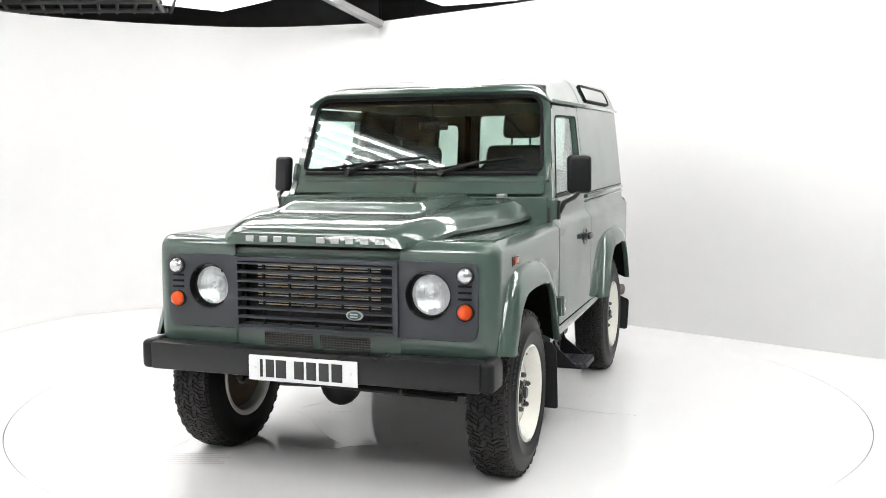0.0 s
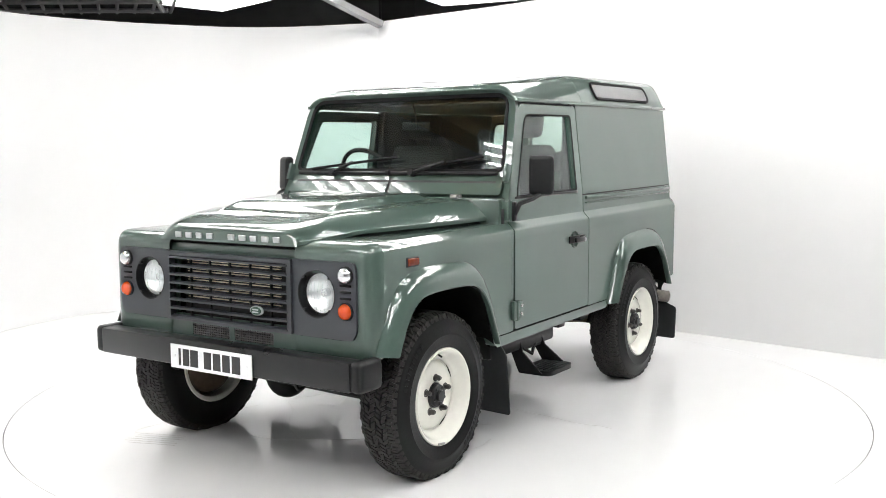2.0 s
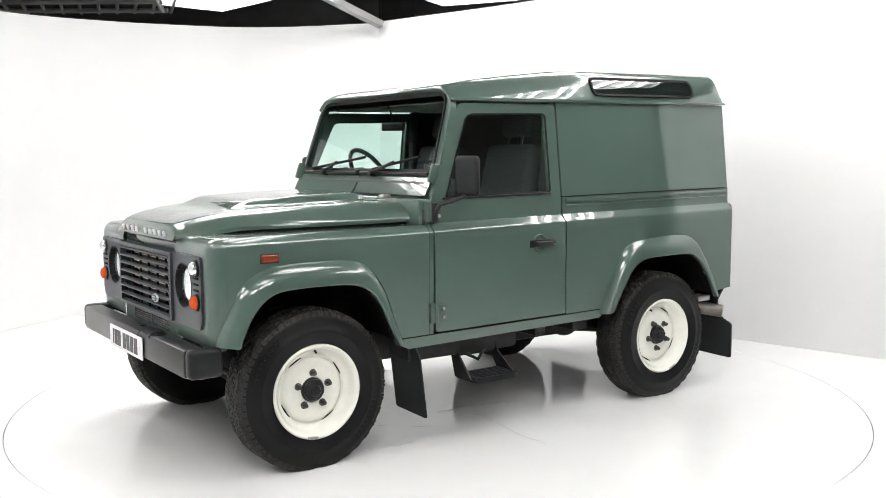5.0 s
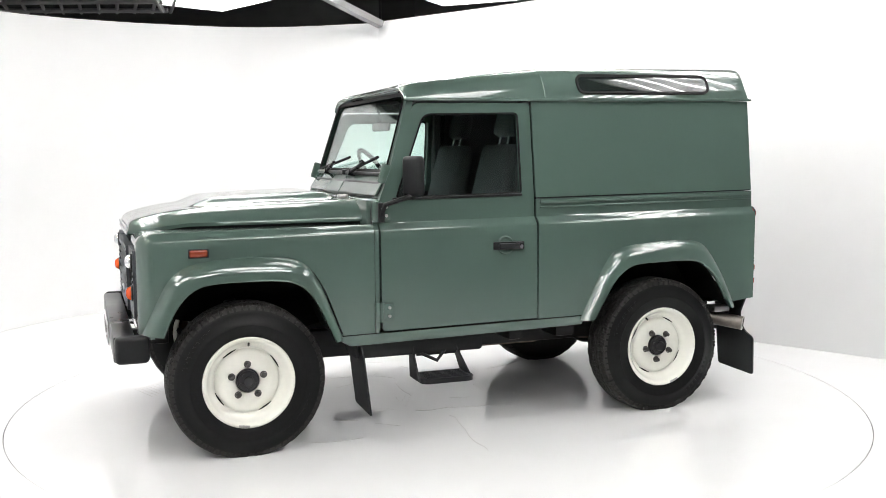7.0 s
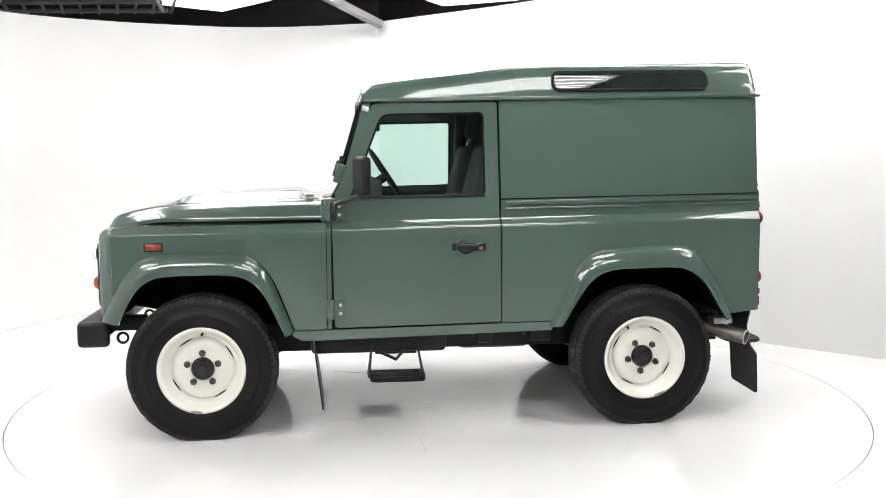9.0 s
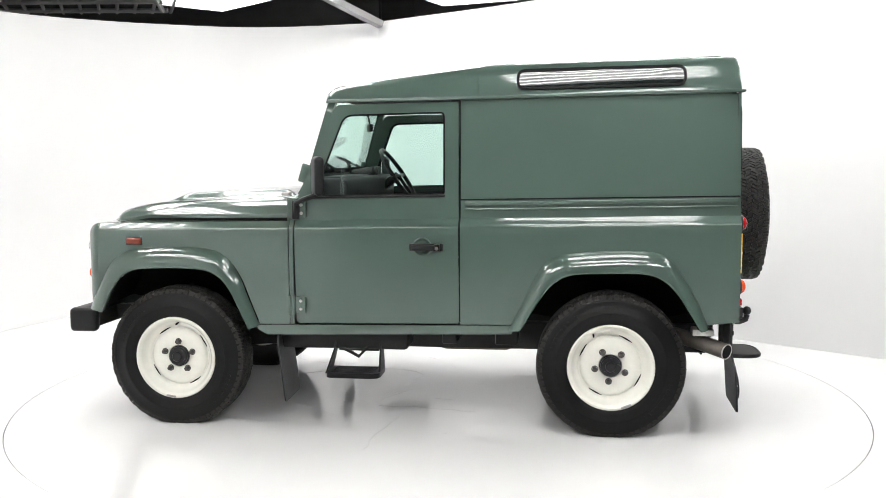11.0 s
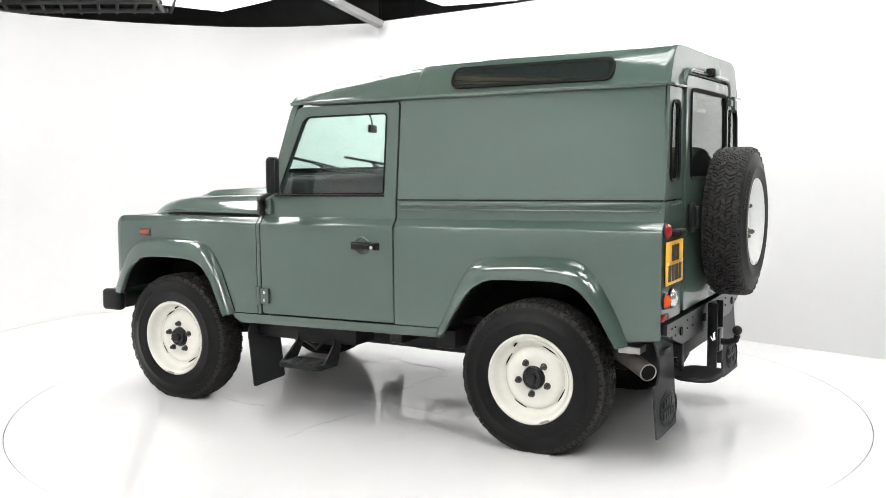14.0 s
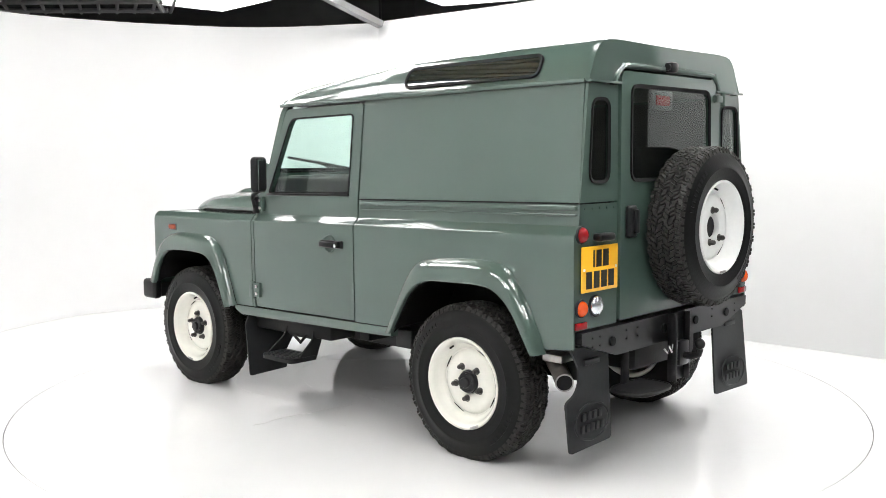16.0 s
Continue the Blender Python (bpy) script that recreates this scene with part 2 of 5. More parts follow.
def inset_loop(loop, d):
    c = Vector((sum(p[0] for p in loop) / len(loop), sum(p[1] for p in loop) / len(loop)))
    out, k = [], len(loop)
    for i, p in enumerate(loop):
        a, b = Vector(loop[i - 1]), Vector(loop[(i + 1) % k])
        t = (b - a).normalized() if (b - a).length > 1e-9 else Vector((1, 0))
        nrm = Vector((-t.y, t.x))
        if nrm.dot(c - Vector(p)) < 0:
            nrm = -nrm
        out.append(tuple(Vector(p) + nrm * d))
    return out


def lettering(name, text, size, depth, material, parent, m, label=""):
    """Words in the built-in font, turned into a mesh."""
    cu = bpy.data.curves.new(name, "FONT")
    cu.body, cu.size, cu.extrude, cu.align_x, cu.align_y = text, size, depth, "CENTER", "CENTER"
    cu.space_character = 1.0
    tmp = bpy.data.objects.new("tmp_text", cu)
    scene.collection.objects.link(tmp)
    me = bpy.data.meshes.new_from_object(tmp.evaluated_get(bpy.context.evaluated_depsgraph_get()))
    bpy.data.objects.remove(tmp)
    me.materials.clear()
    me.materials.append(material)
    ob = new(name, me)
    ob.parent, ob.matrix_basis = parent, m
    if label:
        tagged(ob, label)
    return ob


def facing(c, right, up):
    """A pose at c whose x runs along right and y along up."""
    r, u = Vector(right).normalized(), Vector(up).normalized()
    return Matrix.Translation(c) @ Matrix((r, u, r.cross(u))).transposed().to_4x4()


# ---- studio ----
def white_wall(name, pts, h, t, parts_label, material=WALL_WHITE, cove=0.0):
    """A standing wall along a plan line, with thickness."""
    bm = bmesh.new()
    rows = []
    for i, p in enumerate(pts):
        a, b = Vector(pts[max(i - 1, 0)]), Vector(pts[min(i + 1, len(pts) - 1)])
        d = (b - a).normalized()
        out = Vector((-d.y, d.x)) * t
        p = Vector(p)
        inn = -out.normalized()
        foot = [(p + inn * cove * (1 - math.sin(g)), 0.003 + cove * (1 - math.cos(g))) for g in [math.pi / 2 * j / 8 for j in range(9)]] if cove else [(p, h[0])]
        rows.append([bm.verts.new((q.x, q.y, z)) for q, z in foot + [(p, h[1]), (p + out, h[1]), (p + out, h[0])]])
    n = len(rows[0])
    for a, b in zip(rows, rows[1:]):
        for k in range(n):
            bm.faces.new((a[k], a[(k + 1) % n], b[(k + 1) % n], b[k]))
    bm.faces.new(rows[0])
    bm.faces.new(rows[-1][::-1])
    bmesh.ops.recalc_face_normals(bm, faces=bm.faces)
    return tagged(part(name, bm, material), parts_label, "wall", kind="structure")


WALL_H = 2.88
BACK = smooth_line([(-4.87, 1.4), (-4.72, 2.3), (-4.2, 3.5), (-3.37, 4.2), (-2.3, 4.66), (-1.65, 4.68), (-1.05, 4.53), (-0.58, 4.38)], 6)
# Unseen; raised above the back wall to brighten reflections in the car's side.
white_wall("wall_left", smooth_line([(-3.2, -7.6), (-4.3, -5.0), (-4.8, -2.2), (-4.9, 0.0), (-4.87, 1.39)], 5), (0, 4.3), 0.06, "tall curved white studio wall added out of view", cove=1.0)
white_wall("wall_back", BACK, (0, WALL_H), 0.06, "curved white studio wall round the turntable", cove=1.0)
white_wall("wall_side", [(-0.62, 4.385), (0.5, 3.42), (1.64, 2.30), (3.21, 0.81), (4.5, -0.41)], (0, WALL_H + 0.01), 0.06, "flat white studio wall panel beside the turntable")
white_wall("wall_outer", [(-8, -9.5), (-8, 12), (8, 12), (8, -9.5), (-8, -9.5)], (0, 4.6), 0.1, "grey workshop wall behind the studio", SHOP_WALL)


def build_ground():
    bm = bmesh.new()
    R = 2.504
    ring = [(math.cos(math.tau * k / 128) * R, math.sin(math.tau * k / 128) * R) for k in range(128)]
    sheet(bm, [(-8.2, -9.7), (8.2, -9.7), (8.2, 12.2), (-8.2, 12.2)], [ring], lambda u, v: Vector((u, v, 0)), lambda u, v: Vector((0, 0, -0.12)))
    tagged(part("floor", bm, FLOOR_WHITE), "glossy white painted studio floor", "floor", kind="structure")
    bm = bmesh.new()
    bmesh.ops.create_circle(bm, cap_ends=True, segments=64, radius=2.7)
    for v in bm.verts:
        v.co.z = -0.125
    tagged(part("pit", bm, SEAM), "dark pit below the turntable", "floor", kind="structure")
    bm = bmesh.new()
    box(bm, (0, 1.2, 4.66), (16.4, 22, 0.1))
    tagged(part("ceiling", bm, DECK), "dark roof deck above the studio", "ceiling", kind="structure")


build_ground()


def build_turntable():
    disc = new("turntable")
    tagged(disc, "round white turntable flush with the glossy floor", "turntable")
    bm = bmesh.new()
    lathe(bm, [(0, 0), (1.2, 0), (2.44, 0), (2.4985, 0), (2.5, -0.002), (2.5, -0.1), (0, -0.1)], 128, "z")
    bmesh.ops.recalc_face_normals(bm, faces=bm.faces)
    part("disc", bm, FLOOR_WHITE, disc)
    # scuffs left by tyres
    turn = Matrix.Rotation(radians(109.613), 3, "Z")
    for k in range(6):
        bm = bmesh.new()
        box(bm, turn @ Vector((-1.21 + 0.02 * (k % 3), -1.27 - 0.032 * k, 0.0004)), (0.30 - 0.03 * (k % 2), 0.007, 0.0008), m=turn)
        part("scuff", bm, SCUFF, disc, "grey tyre scuff")
    rng = random.Random(4)
    for k in range(26):
        bm = bmesh.new()
        r, a = rng.uniform(0.2, 1.6), rng.uniform(0, math.tau)
        m = Matrix.Rotation(rng.uniform(0, math.tau), 3, "Z")
        box(bm, Vector((r * math.cos(a), r * math.sin(a), 0.0004)), (rng.uniform(0.02, 0.16), rng.uniform(0.0015, 0.006), 0.0008), m=m)
        part("scuff", bm, SCUFF, disc, "grey tyre scuff")
    for k in range(9):
        r0, a0 = rng.uniform(0.3, 1.5), rng.uniform(0, math.tau)
        p, h = Vector((r0 * math.cos(a0), r0 * math.sin(a0), 0.0003)), rng.uniform(0, math.tau)
        line = [p.copy()]
        for j in range(7):
            h += rng.uniform(-0.5, 0.5)
            p = p + Vector((math.cos(h), math.sin(h), 0)) * rng.uniform(0.05, 0.13)
            line.append(p.copy())
        bm = bmesh.new()
        tube(bm, line, 0.0011, 5)
        part("crack", bm, SCUFF, disc, "hairline crack in the white paint")
    return disc


turntable = build_turntable()


def light_panel():
    """A ceiling fitting: a white tray with a row of bright tubes."""
    t = new("ceiling_light")
    tagged(t, "white ceiling light tray with fluorescent tubes", "ceiling light", "ceiling lights")
    bm = bmesh.new()
    box(bm, (0, 0, 0.05), (1.5, 1.0, 0.02))
    for s in (-1, 1):
        box(bm, (s * 0.76, 0, 0.02), (0.02, 1.04, 0.1))
        box(bm, (0, s * 0.51, 0.02), (1.5, 0.02, 0.1))
    part("tray", bm, LAMP_WHITE, t)
    for k in range(5):
        bm = bmesh.new()
        rod(bm, (-0.72, -0.36 + 0.18 * k, 0.012), (0.72, -0.36 + 0.18 * k, 0.012), 0.014, 8)
        part("tube", bm, TUBE, t, "bright white tube")
    for s in (-1, 1):
        bm = bmesh.new()
        rod(bm, (s * 0.5, 0, 0.06), (s * 0.5, 0, 1.1), 0.006, 6)
        part("hanger", bm, DARK_STEEL, t)
    return t


PANEL = light_panel()
# The first two are in view; some follow reflections, others are added for brightness.
SPOTS = [(-2.73, 6.15, -48), (0.55, 5.88, -25), (-3.05, -2.85, -57), (-2.95, -0.35, -80), (-3.2, 1.3, 80), (-1.9, 2.5, 40), (-0.5, 2.7, -10), (1.2, 1.5, -43), (2.6, 0.4, -43), (1.9, -4.9, 40), (-1.7, -4.6, -40), (0.8, -1.8, 0), (-1.5, 0.6, 0), (3.05, -0.85, -30), (0.2, -5.6, 0), (0.7, -3.7, 0), (-2.9, -4.7, -60), (3.6, -2.3, -60)]
for i, (x, y, a) in enumerate(SPOTS):
    m = pose(x, y, 3.43 if y > 5 else 3.5, 0, 0, a)
    if i == 0:
        PANEL.matrix_basis = m
    else:
        copy_thing(PANEL, m)


def build_overhead():
    b = new("roof_beam")
    tagged(b, "grey steel beam under the dark roof", "beam")
    bm = bmesh.new()
    d = Vector((-0.45, -0.30, 0.195))
    turn = d.to_track_quat("X", "Z").to_matrix()
    box(bm, Vector((-0.585, 4.255, 2.842)) + d * 1.2, (d.length * 2.4, 0.10, 0.07), 0.003, 1, turn)
    part("flange", bm, GREY_STEEL, b)
    col = new("steel_column")
    tagged(col, "dark grey steel column behind the white wall", "column")
    bm = bmesh.new()
    box(bm, (-0.55, 7.5, 2.3), (0.45, 0.03, 4.6))
    part("web", bm, DARK_STEEL, col)
    for x in (-0.78, -0.32):
        bm = bmesh.new()
        box(bm, (x, 7.5, 2.3), (0.03, 0.25, 4.6))
        part("flange", bm, DARK_STEEL, col)
    for y in (5.2, 8.2):
        g = new("roof_girder")
        tagged(g, "dark steel roof girder", "beam", "roof girders")
        bm = bmesh.new()
        box(bm, (0, y, 4.1), (14, 0.16, 0.03), 0.004)
        part("lower_flange", bm, DARK_STEEL, g)
        bm = bmesh.new()
        box(bm, (0, y, 4.3), (14, 0.02, 0.4))
        part("web", bm, DARK_STEEL, g)
    tray = new("cable_tray")
    tagged(tray, "grey slatted metal tray hung below the roof", "tray")
    for k in range(11):
        bm = bmesh.new()
        x = -6.0 + 0.24 * k
        tube(bm, [(x, 7.25, 3.42), (x + 0.62, 5.4, 3.42)], 0.024, 6)
        part("slat", bm, PALE_STEEL, tray)
    for a, c in (((-6.1, 6.9), (-3.55, 6.95)), ((-6.1, 6.2), (-3.4, 6.2)), ((-5.75, 6.9), (-5.3, 5.4)), ((-3.62, 6.95), (-3.3, 5.4))):
        bm = bmesh.new()
        tube(bm, [(a[0], a[1], 3.40), (c[0], c[1], 3.40)], 0.034, 6)
        part("rail", bm, PALE_STEEL, tray)
    cable = new("cable")
    tagged(cable, "thin black cable hanging under the roof", "cable")
    bm = bmesh.new()
    tube(bm, smooth_line([(-1.75, 6.2, 3.62), (-1.6, 6.3, 3.5), (-1.35, 6.4, 3.46), (-1.1, 6.4, 3.5), (-0.95, 6.3, 3.62)], 4), 0.010, 6)
    part("cord", bm, SEAL_AND_SHADE, cable)


build_overhead()


def build_boarding():
    b = new("timber_joists")
    tagged(b, "brown timber joists under the workshop roof", "joists")
    for k in range(9):
        bm = bmesh.new()
        box(bm, (-2.0 - 0.42 * k, -2.8, 4.50), (0.24, 6.6, 0.16), 0.006)
        part("joist", bm, CARD, b)


build_boarding()

# ---- the car ----
car = new("off_road_car")
tagged(car, "dark green two-door off-road car with cream steel wheels", "car")
BASE = Matrix.Translation((-OX, -OY, 0))


def cpart(name, bm, material, label="", parent=None, sharp=32.0):
    """A part of the car, in the car's own plan: x forward from the rear axle, y to its left."""
    ob = part(name, settle(bm), material, parent or car, label, None if parent else BASE, sharp)
    SETTLED.add(ob.name)
    return ob


def pair(name, bm, material, label="", sharp=32.0):
    other = mirrored(bm)
    return cpart(name, bm, material, label, None, sharp), cpart(name, other, material, label, None, sharp)


def side_y(z):
    """Half width of the body at height z."""
    rows = [(0.4, 0.832), (1.055, 0.8365), (1.096, 0.8360), (1.106, 0.832), (1.112, 0.825), (1.135, 0.804), (1.142, 0.7985), (1.16, 0.797), (1.24, 0.795), (1.767, 0.737), (1.9, 0.730)]
    for (a, p), (b, q) in zip(rows, rows[1:]):
        if z <= b:
            return p + (q - p) * (z - a) / (b - a)
    return rows[-1][1]


ZCUTS = (1.055, 1.096, 1.106, 1.112, 1.135, 1.142, 1.16, 1.24)


def side_place(x, z):
    return Vector((x, side_y(z), z))


def inward(d):
    return lambda u, v: Vector((0, -d, 0))


ARCH_F_IN = [(2.755, 0.655), (2.695, 0.782), (2.615, 0.865), (2.50, 0.893), (2.22, 0.889), (2.107, 0.857), (2.035, 0.783), (1.975, 0.662), (1.93, 0.562)]
ARCH_F_OUT = [(2.850, 0.67), (2.785, 0.81), (2.705, 0.938), (2.555, 1.000), (2.235, 1.003), (2.085, 0.968), (1.998, 0.862), (1.940, 0.722), (1.882, 0.575)]
ARCH_R_IN = [(0.465, 0.56), (0.38, 0.70), (0.308, 0.795), (0.21, 0.848), (0.04, 0.856), (-0.16, 0.853), (-0.255, 0.82), (-0.335, 0.74), (-0.40, 0.633), (-0.445, 0.558)]
ARCH_R_OUT = [(0.53, 0.555), (0.452, 0.71), (0.372, 0.865), (0.29, 0.94), (0.12, 0.965), (-0.125, 0.970), (-0.272, 0.940), (-0.362, 0.832), (-0.436, 0.700), (-0.492, 0.565)]


def flare(inner, outer):
    """A rounded wheel arch lip that stands out from the panel."""
    i, o = smooth_line(inner, 5), smooth_line(outer, 5)
    bm = bmesh.new()
    rows = []
    for (xi, zi), (xo, zo) in zip(i, o):
        sec = [(0.0, 0.833), (0.05, 0.846), (0.2, 0.866), (0.45, 0.884), (0.75, 0.893), (0.94, 0.894), (1.0, 0.889), (1.0, 0.868), (0.93, 0.862)]
        rows.append([bm.verts.new((xo + (xi - xo) * s, y, zo + (zi - zo) * s)) for s, y in sec])
    for a, b in zip(rows, rows[1:]):
        for k in range(len(a) - 1):
            bm.faces.new((a[k], a[k + 1], b[k + 1], b[k]))
    for r in (rows[0], rows[-1]):
        bm.faces.new(r)
    bmesh.ops.recalc_face_normals(bm, faces=bm.faces)
    return tilt(bm)


def housing(inner):
    """The dark tunnel inside a wheel arch."""
    i = smooth_line(inner, 3)
    bm = bmesh.new()
    cx = sum(p[0] for p in i) / len(i)
    rows = [[bm.verts.new((cx + (x - cx) * s, y, z * s2)) for y, s, s2 in ((0.862, 0.99, 1.0), (0.80, 1.02, 1.04), (0.46, 1.04, 1.06), (0.44, 0.0, 0.9))] for x, z in i]
    for a, b in zip(rows, rows[1:]):
        for k in range(3):
            bm.faces.new((a[k], a[k + 1], b[k + 1], b[k]))
    return tilt(bm)


TOP_Z = 1.767
DOOR_R, DOOR_F = 0.791, 1.681


def build_sides():
    # front wings
    bm = bmesh.new()
    arch = [p for p in smooth_line(ARCH_F_OUT, 4) if p[0] < 2.782]
    wing = [(1.713, 0.583), (1.713, 1.138), (2.792, 1.138), (2.792, 0.742)] + [(x - 0.012, z - 0.012) for x, z in arch[:-1]] + [(1.895, 0.583)]
    sheet(bm, wing, [], side_place, inward(0.012), (2.4, 2.1), ZCUTS[:5])
    tilt(bm)
    pair("front_wing", bm, GREEN)
    # wing noses: rounded in plan and at the top
    bm = bmesh.new()
    plan = [(2.866, y, 1.0, 0.0) for y in (0.405, 0.55, 0.68, 0.742)]
    plan += [(2.792 + 0.074 * math.cos(a), 0.762 + 0.0745 * math.sin(a), math.cos(a), math.sin(a)) for a in [radians(11.25 * k) for k in range(1, 9)]]
    levels = [(0.640, 0.022), (0.652, 0.008), (0.668, 0.0), (0.725, 0.0), (1.005, 0.0), (1.055, 0.0), (1.085, 0.001), (1.100, 0.004), (1.113, 0.011), (1.124, 0.020), (1.133, 0.033), (1.138, 0.050)]
    rows = [[bm.verts.new((x - d * nx, min(y, 0.8365) - d * ny * (0.72 if z > 1.06 else 1), z)) for x, y, nx, ny in plan] for z, d in levels]
    rows.append([bm.verts.new((2.70, min(y, 0.80), 1.1395)) for x, y, nx, ny in plan])
    for a, b in zip(rows, rows[1:]):
        for k in range(len(a) - 1):
            bm.faces.new((a[k], a[k + 1], b[k + 1], b[k]))
    # the opening behind the headlamp panel
    bm.normal_update()
    gone = [f for f in bm.faces if 0.74 < f.calc_center_median().z < 1.0 and f.calc_center_median().x > 2.865 and f.calc_center_median().y < 0.68]
    bmesh.ops.delete(bm, geom=gone, context="FACES_ONLY")
    bmesh.ops.recalc_face_normals(bm, faces=bm.faces)
    if sum(f.normal.x for f in bm.faces) < 0:
        bmesh.ops.reverse_faces(bm, faces=bm.faces)
    tilt(bm)
    pair("wing_nose", bm, GREEN, sharp=50)
    # wing tops
    bm = bmesh.new()
    sheet(bm, [(1.713, 0.30), (1.713, 0.801), (2.72, 0.801), (2.79, 0.60), (2.80, 0.30)], [], lambda x, y: Vector((x, y, 1.1382 - (0.004 if y < 0.6 else 0))), lambda u, v: Vector((0, 0, -0.012)), (), (0.6, 0.7))
    tilt(bm)
    pair("wing_top", bm, GREEN)
    for i, o in ((ARCH_F_IN, ARCH_F_OUT), (ARCH_R_IN, ARCH_R_OUT)):
        pair("wheel_arch", flare(i, o), GREEN)
        pair("wheel_housing", housing(i), HOUSING, "black wheel housing")
    # bulkhead pillar between wing and door
    bm = bmesh.new()
    sheet(bm, [(1.687, 0.583), (1.709, 0.583), (1.709, 1.25), (1.687, 1.25)], [], lambda x, z: side_place(x, z) - Vector((0, 0.002, 0)), inward(0.03), (), ZCUTS)
    tilt(bm)
    pair("door_pillar", bm, GREEN)
    # sills
    bm = bmesh.new()
    sheet(bm, [(0.515, 0.530), (0.50, 0.578), (1.905, 0.578), (1.88, 0.545), (1.84, 0.523)], [], lambda x, z: Vector((x, 0.834 if z > 0.55 else 0.826, z)), inward(0.05), (), (0.55,))
    tilt(bm)
    pair("sill", bm, GREEN)
    # doors
    outer = rounded([(DOOR_R, 0.588), (DOOR_F - 0.008, 0.588), (DOOR_F, 1.235), (1.463, TOP_Z - 0.014), (DOOR_R + 0.01, TOP_Z - 0.014)], [0.01, 0.02, 0.02, 0.03, 0.02])
    win = rounded([(0.868, 1.268), (1.588, 1.262), (1.418, 1.700), (0.872, 1.703)], [0.02, 0.03, 0.05, 0.03], 5)
    bm = bmesh.new()
    sheet(bm, outer, [win], side_place, inward(0.035), (), ZCUTS)
    tilt(bm)
    doors = pair("door", bm, GREEN)
    bm = bmesh.new()
    frame_strip(bm, win, inset_loop(win, 0.010), lambda x, z, h: Vector((x, side_y(z) + h, z)), 0.004, 0.001)
    tilt(bm)
    pair("window_seal", bm, SEAL_AND_SHADE)
    bm = bmesh.new()
    sheet(bm, inset_loop(win, 0.006), [], lambda x, z: Vector((x, side_y(z) - 0.016, z)), inward(0.004))
    tilt(bm)
    for ob in pair("door_window", bm, WINDOW_GLASS, "clear tinted window glass"):
        ob.visible_shadow = False
    bm = bmesh.new()
    box(bm, (1.235, side_y(1.262) + 0.002, 1.262), (0.735, 0.012, 0.014), 0.004)
    tilt(bm)
    pair("window_ledge", bm, BLACK_PLASTIC)
    # rear lower quarter with the arch opening
    bm = bmesh.new()
    arch = smooth_line(ARCH_R_OUT, 4)
    low = [(DOOR_R - 0.006, 1.236), (DOOR_R - 0.006, 0.583), (0.50, 0.583)] + [(x, z - 0.014) for x, z in arch[1:-1]] + [(-0.485, 0.585), (-0.642, 0.60), (-0.642, 1.236)]
    sheet(bm, low, [], side_place, inward(0.012), (), ZCUTS)
    tilt(bm)
    pair("rear_side_panel", bm, GREEN)
    # raised rails under the upper panel
    for z, h in ((1.220, 0.022), (1.190, 0.010)):
        bm = bmesh.new()
        box(bm, ((DOOR_R - 0.02 - 0.635) / 2, 0.799, z), (DOOR_R + 0.60, 0.022, h), 0.005)
        tilt(bm)
        pair("waist_rail", bm, GREEN)
    # upper quarter
    bm = bmesh.new()
    sheet(bm, rounded([(DOOR_R - 0.006, 1.243), (DOOR_R - 0.001, TOP_Z - 0.004), (-0.622, TOP_Z - 0.004), (-0.638, 1.243)], 0.006), [], side_place, inward(0.012), (0.6, 0.3, 0, -0.3), (1.4, 1.6))
    tilt(bm)
    pair("upper_side_panel", bm, GREEN)
    # Black strips added behind the door gaps to block the light shining through.
    for x, top in ((1.70, 1.25), (0.79, 1.74)):
        bm = bmesh.new()
        sheet(bm, [(x - 0.03, 0.59), (x + 0.012, 0.59), (x + 0.012, top), (x - 0.03, top)], [], lambda u, v: Vector((u, side_y(v) - 0.042, v)), inward(0.01), (), ZCUTS)
        tilt(bm)
        pair("door_gap_backing", bm, SEAL_AND_SHADE)
    bm = bmesh.new()
    box(bm, (0.075, 0.79, 1.2405), (1.42, 0.012, 0.006))
    tilt(bm)
    pair("panel_joint", bm, SEAL_AND_SHADE)


build_sides()


def roof_rise(x):
    rows = [(-0.65, 0.205), (0.0, 0.201), (0.55, 0.195), (0.666, 0.190), (1.0, 0.156), (1.36, 0.116), (1.42, 0.108), (1.455, 0.101), (1.485, 0.092), (1.50, 0.082), (1.512, 0.068)]
    for (a, p), (b, q) in zip(rows, rows[1:]):
        if x <= b:
            return p + (q - p) * max(0.0, (x - a) / (b - a))
    return rows[-1][1]


ROOF_SEC = [(1.0, 0.0), (0.992, 0.12), (0.965, 0.38), (0.930, 0.62), (0.895, 0.80), (0.85, 0.91), (0.78, 0.965), (0.65, 0.985), (0.4, 0.975), (0.0, 0.965)]
ROOF_W = 0.740


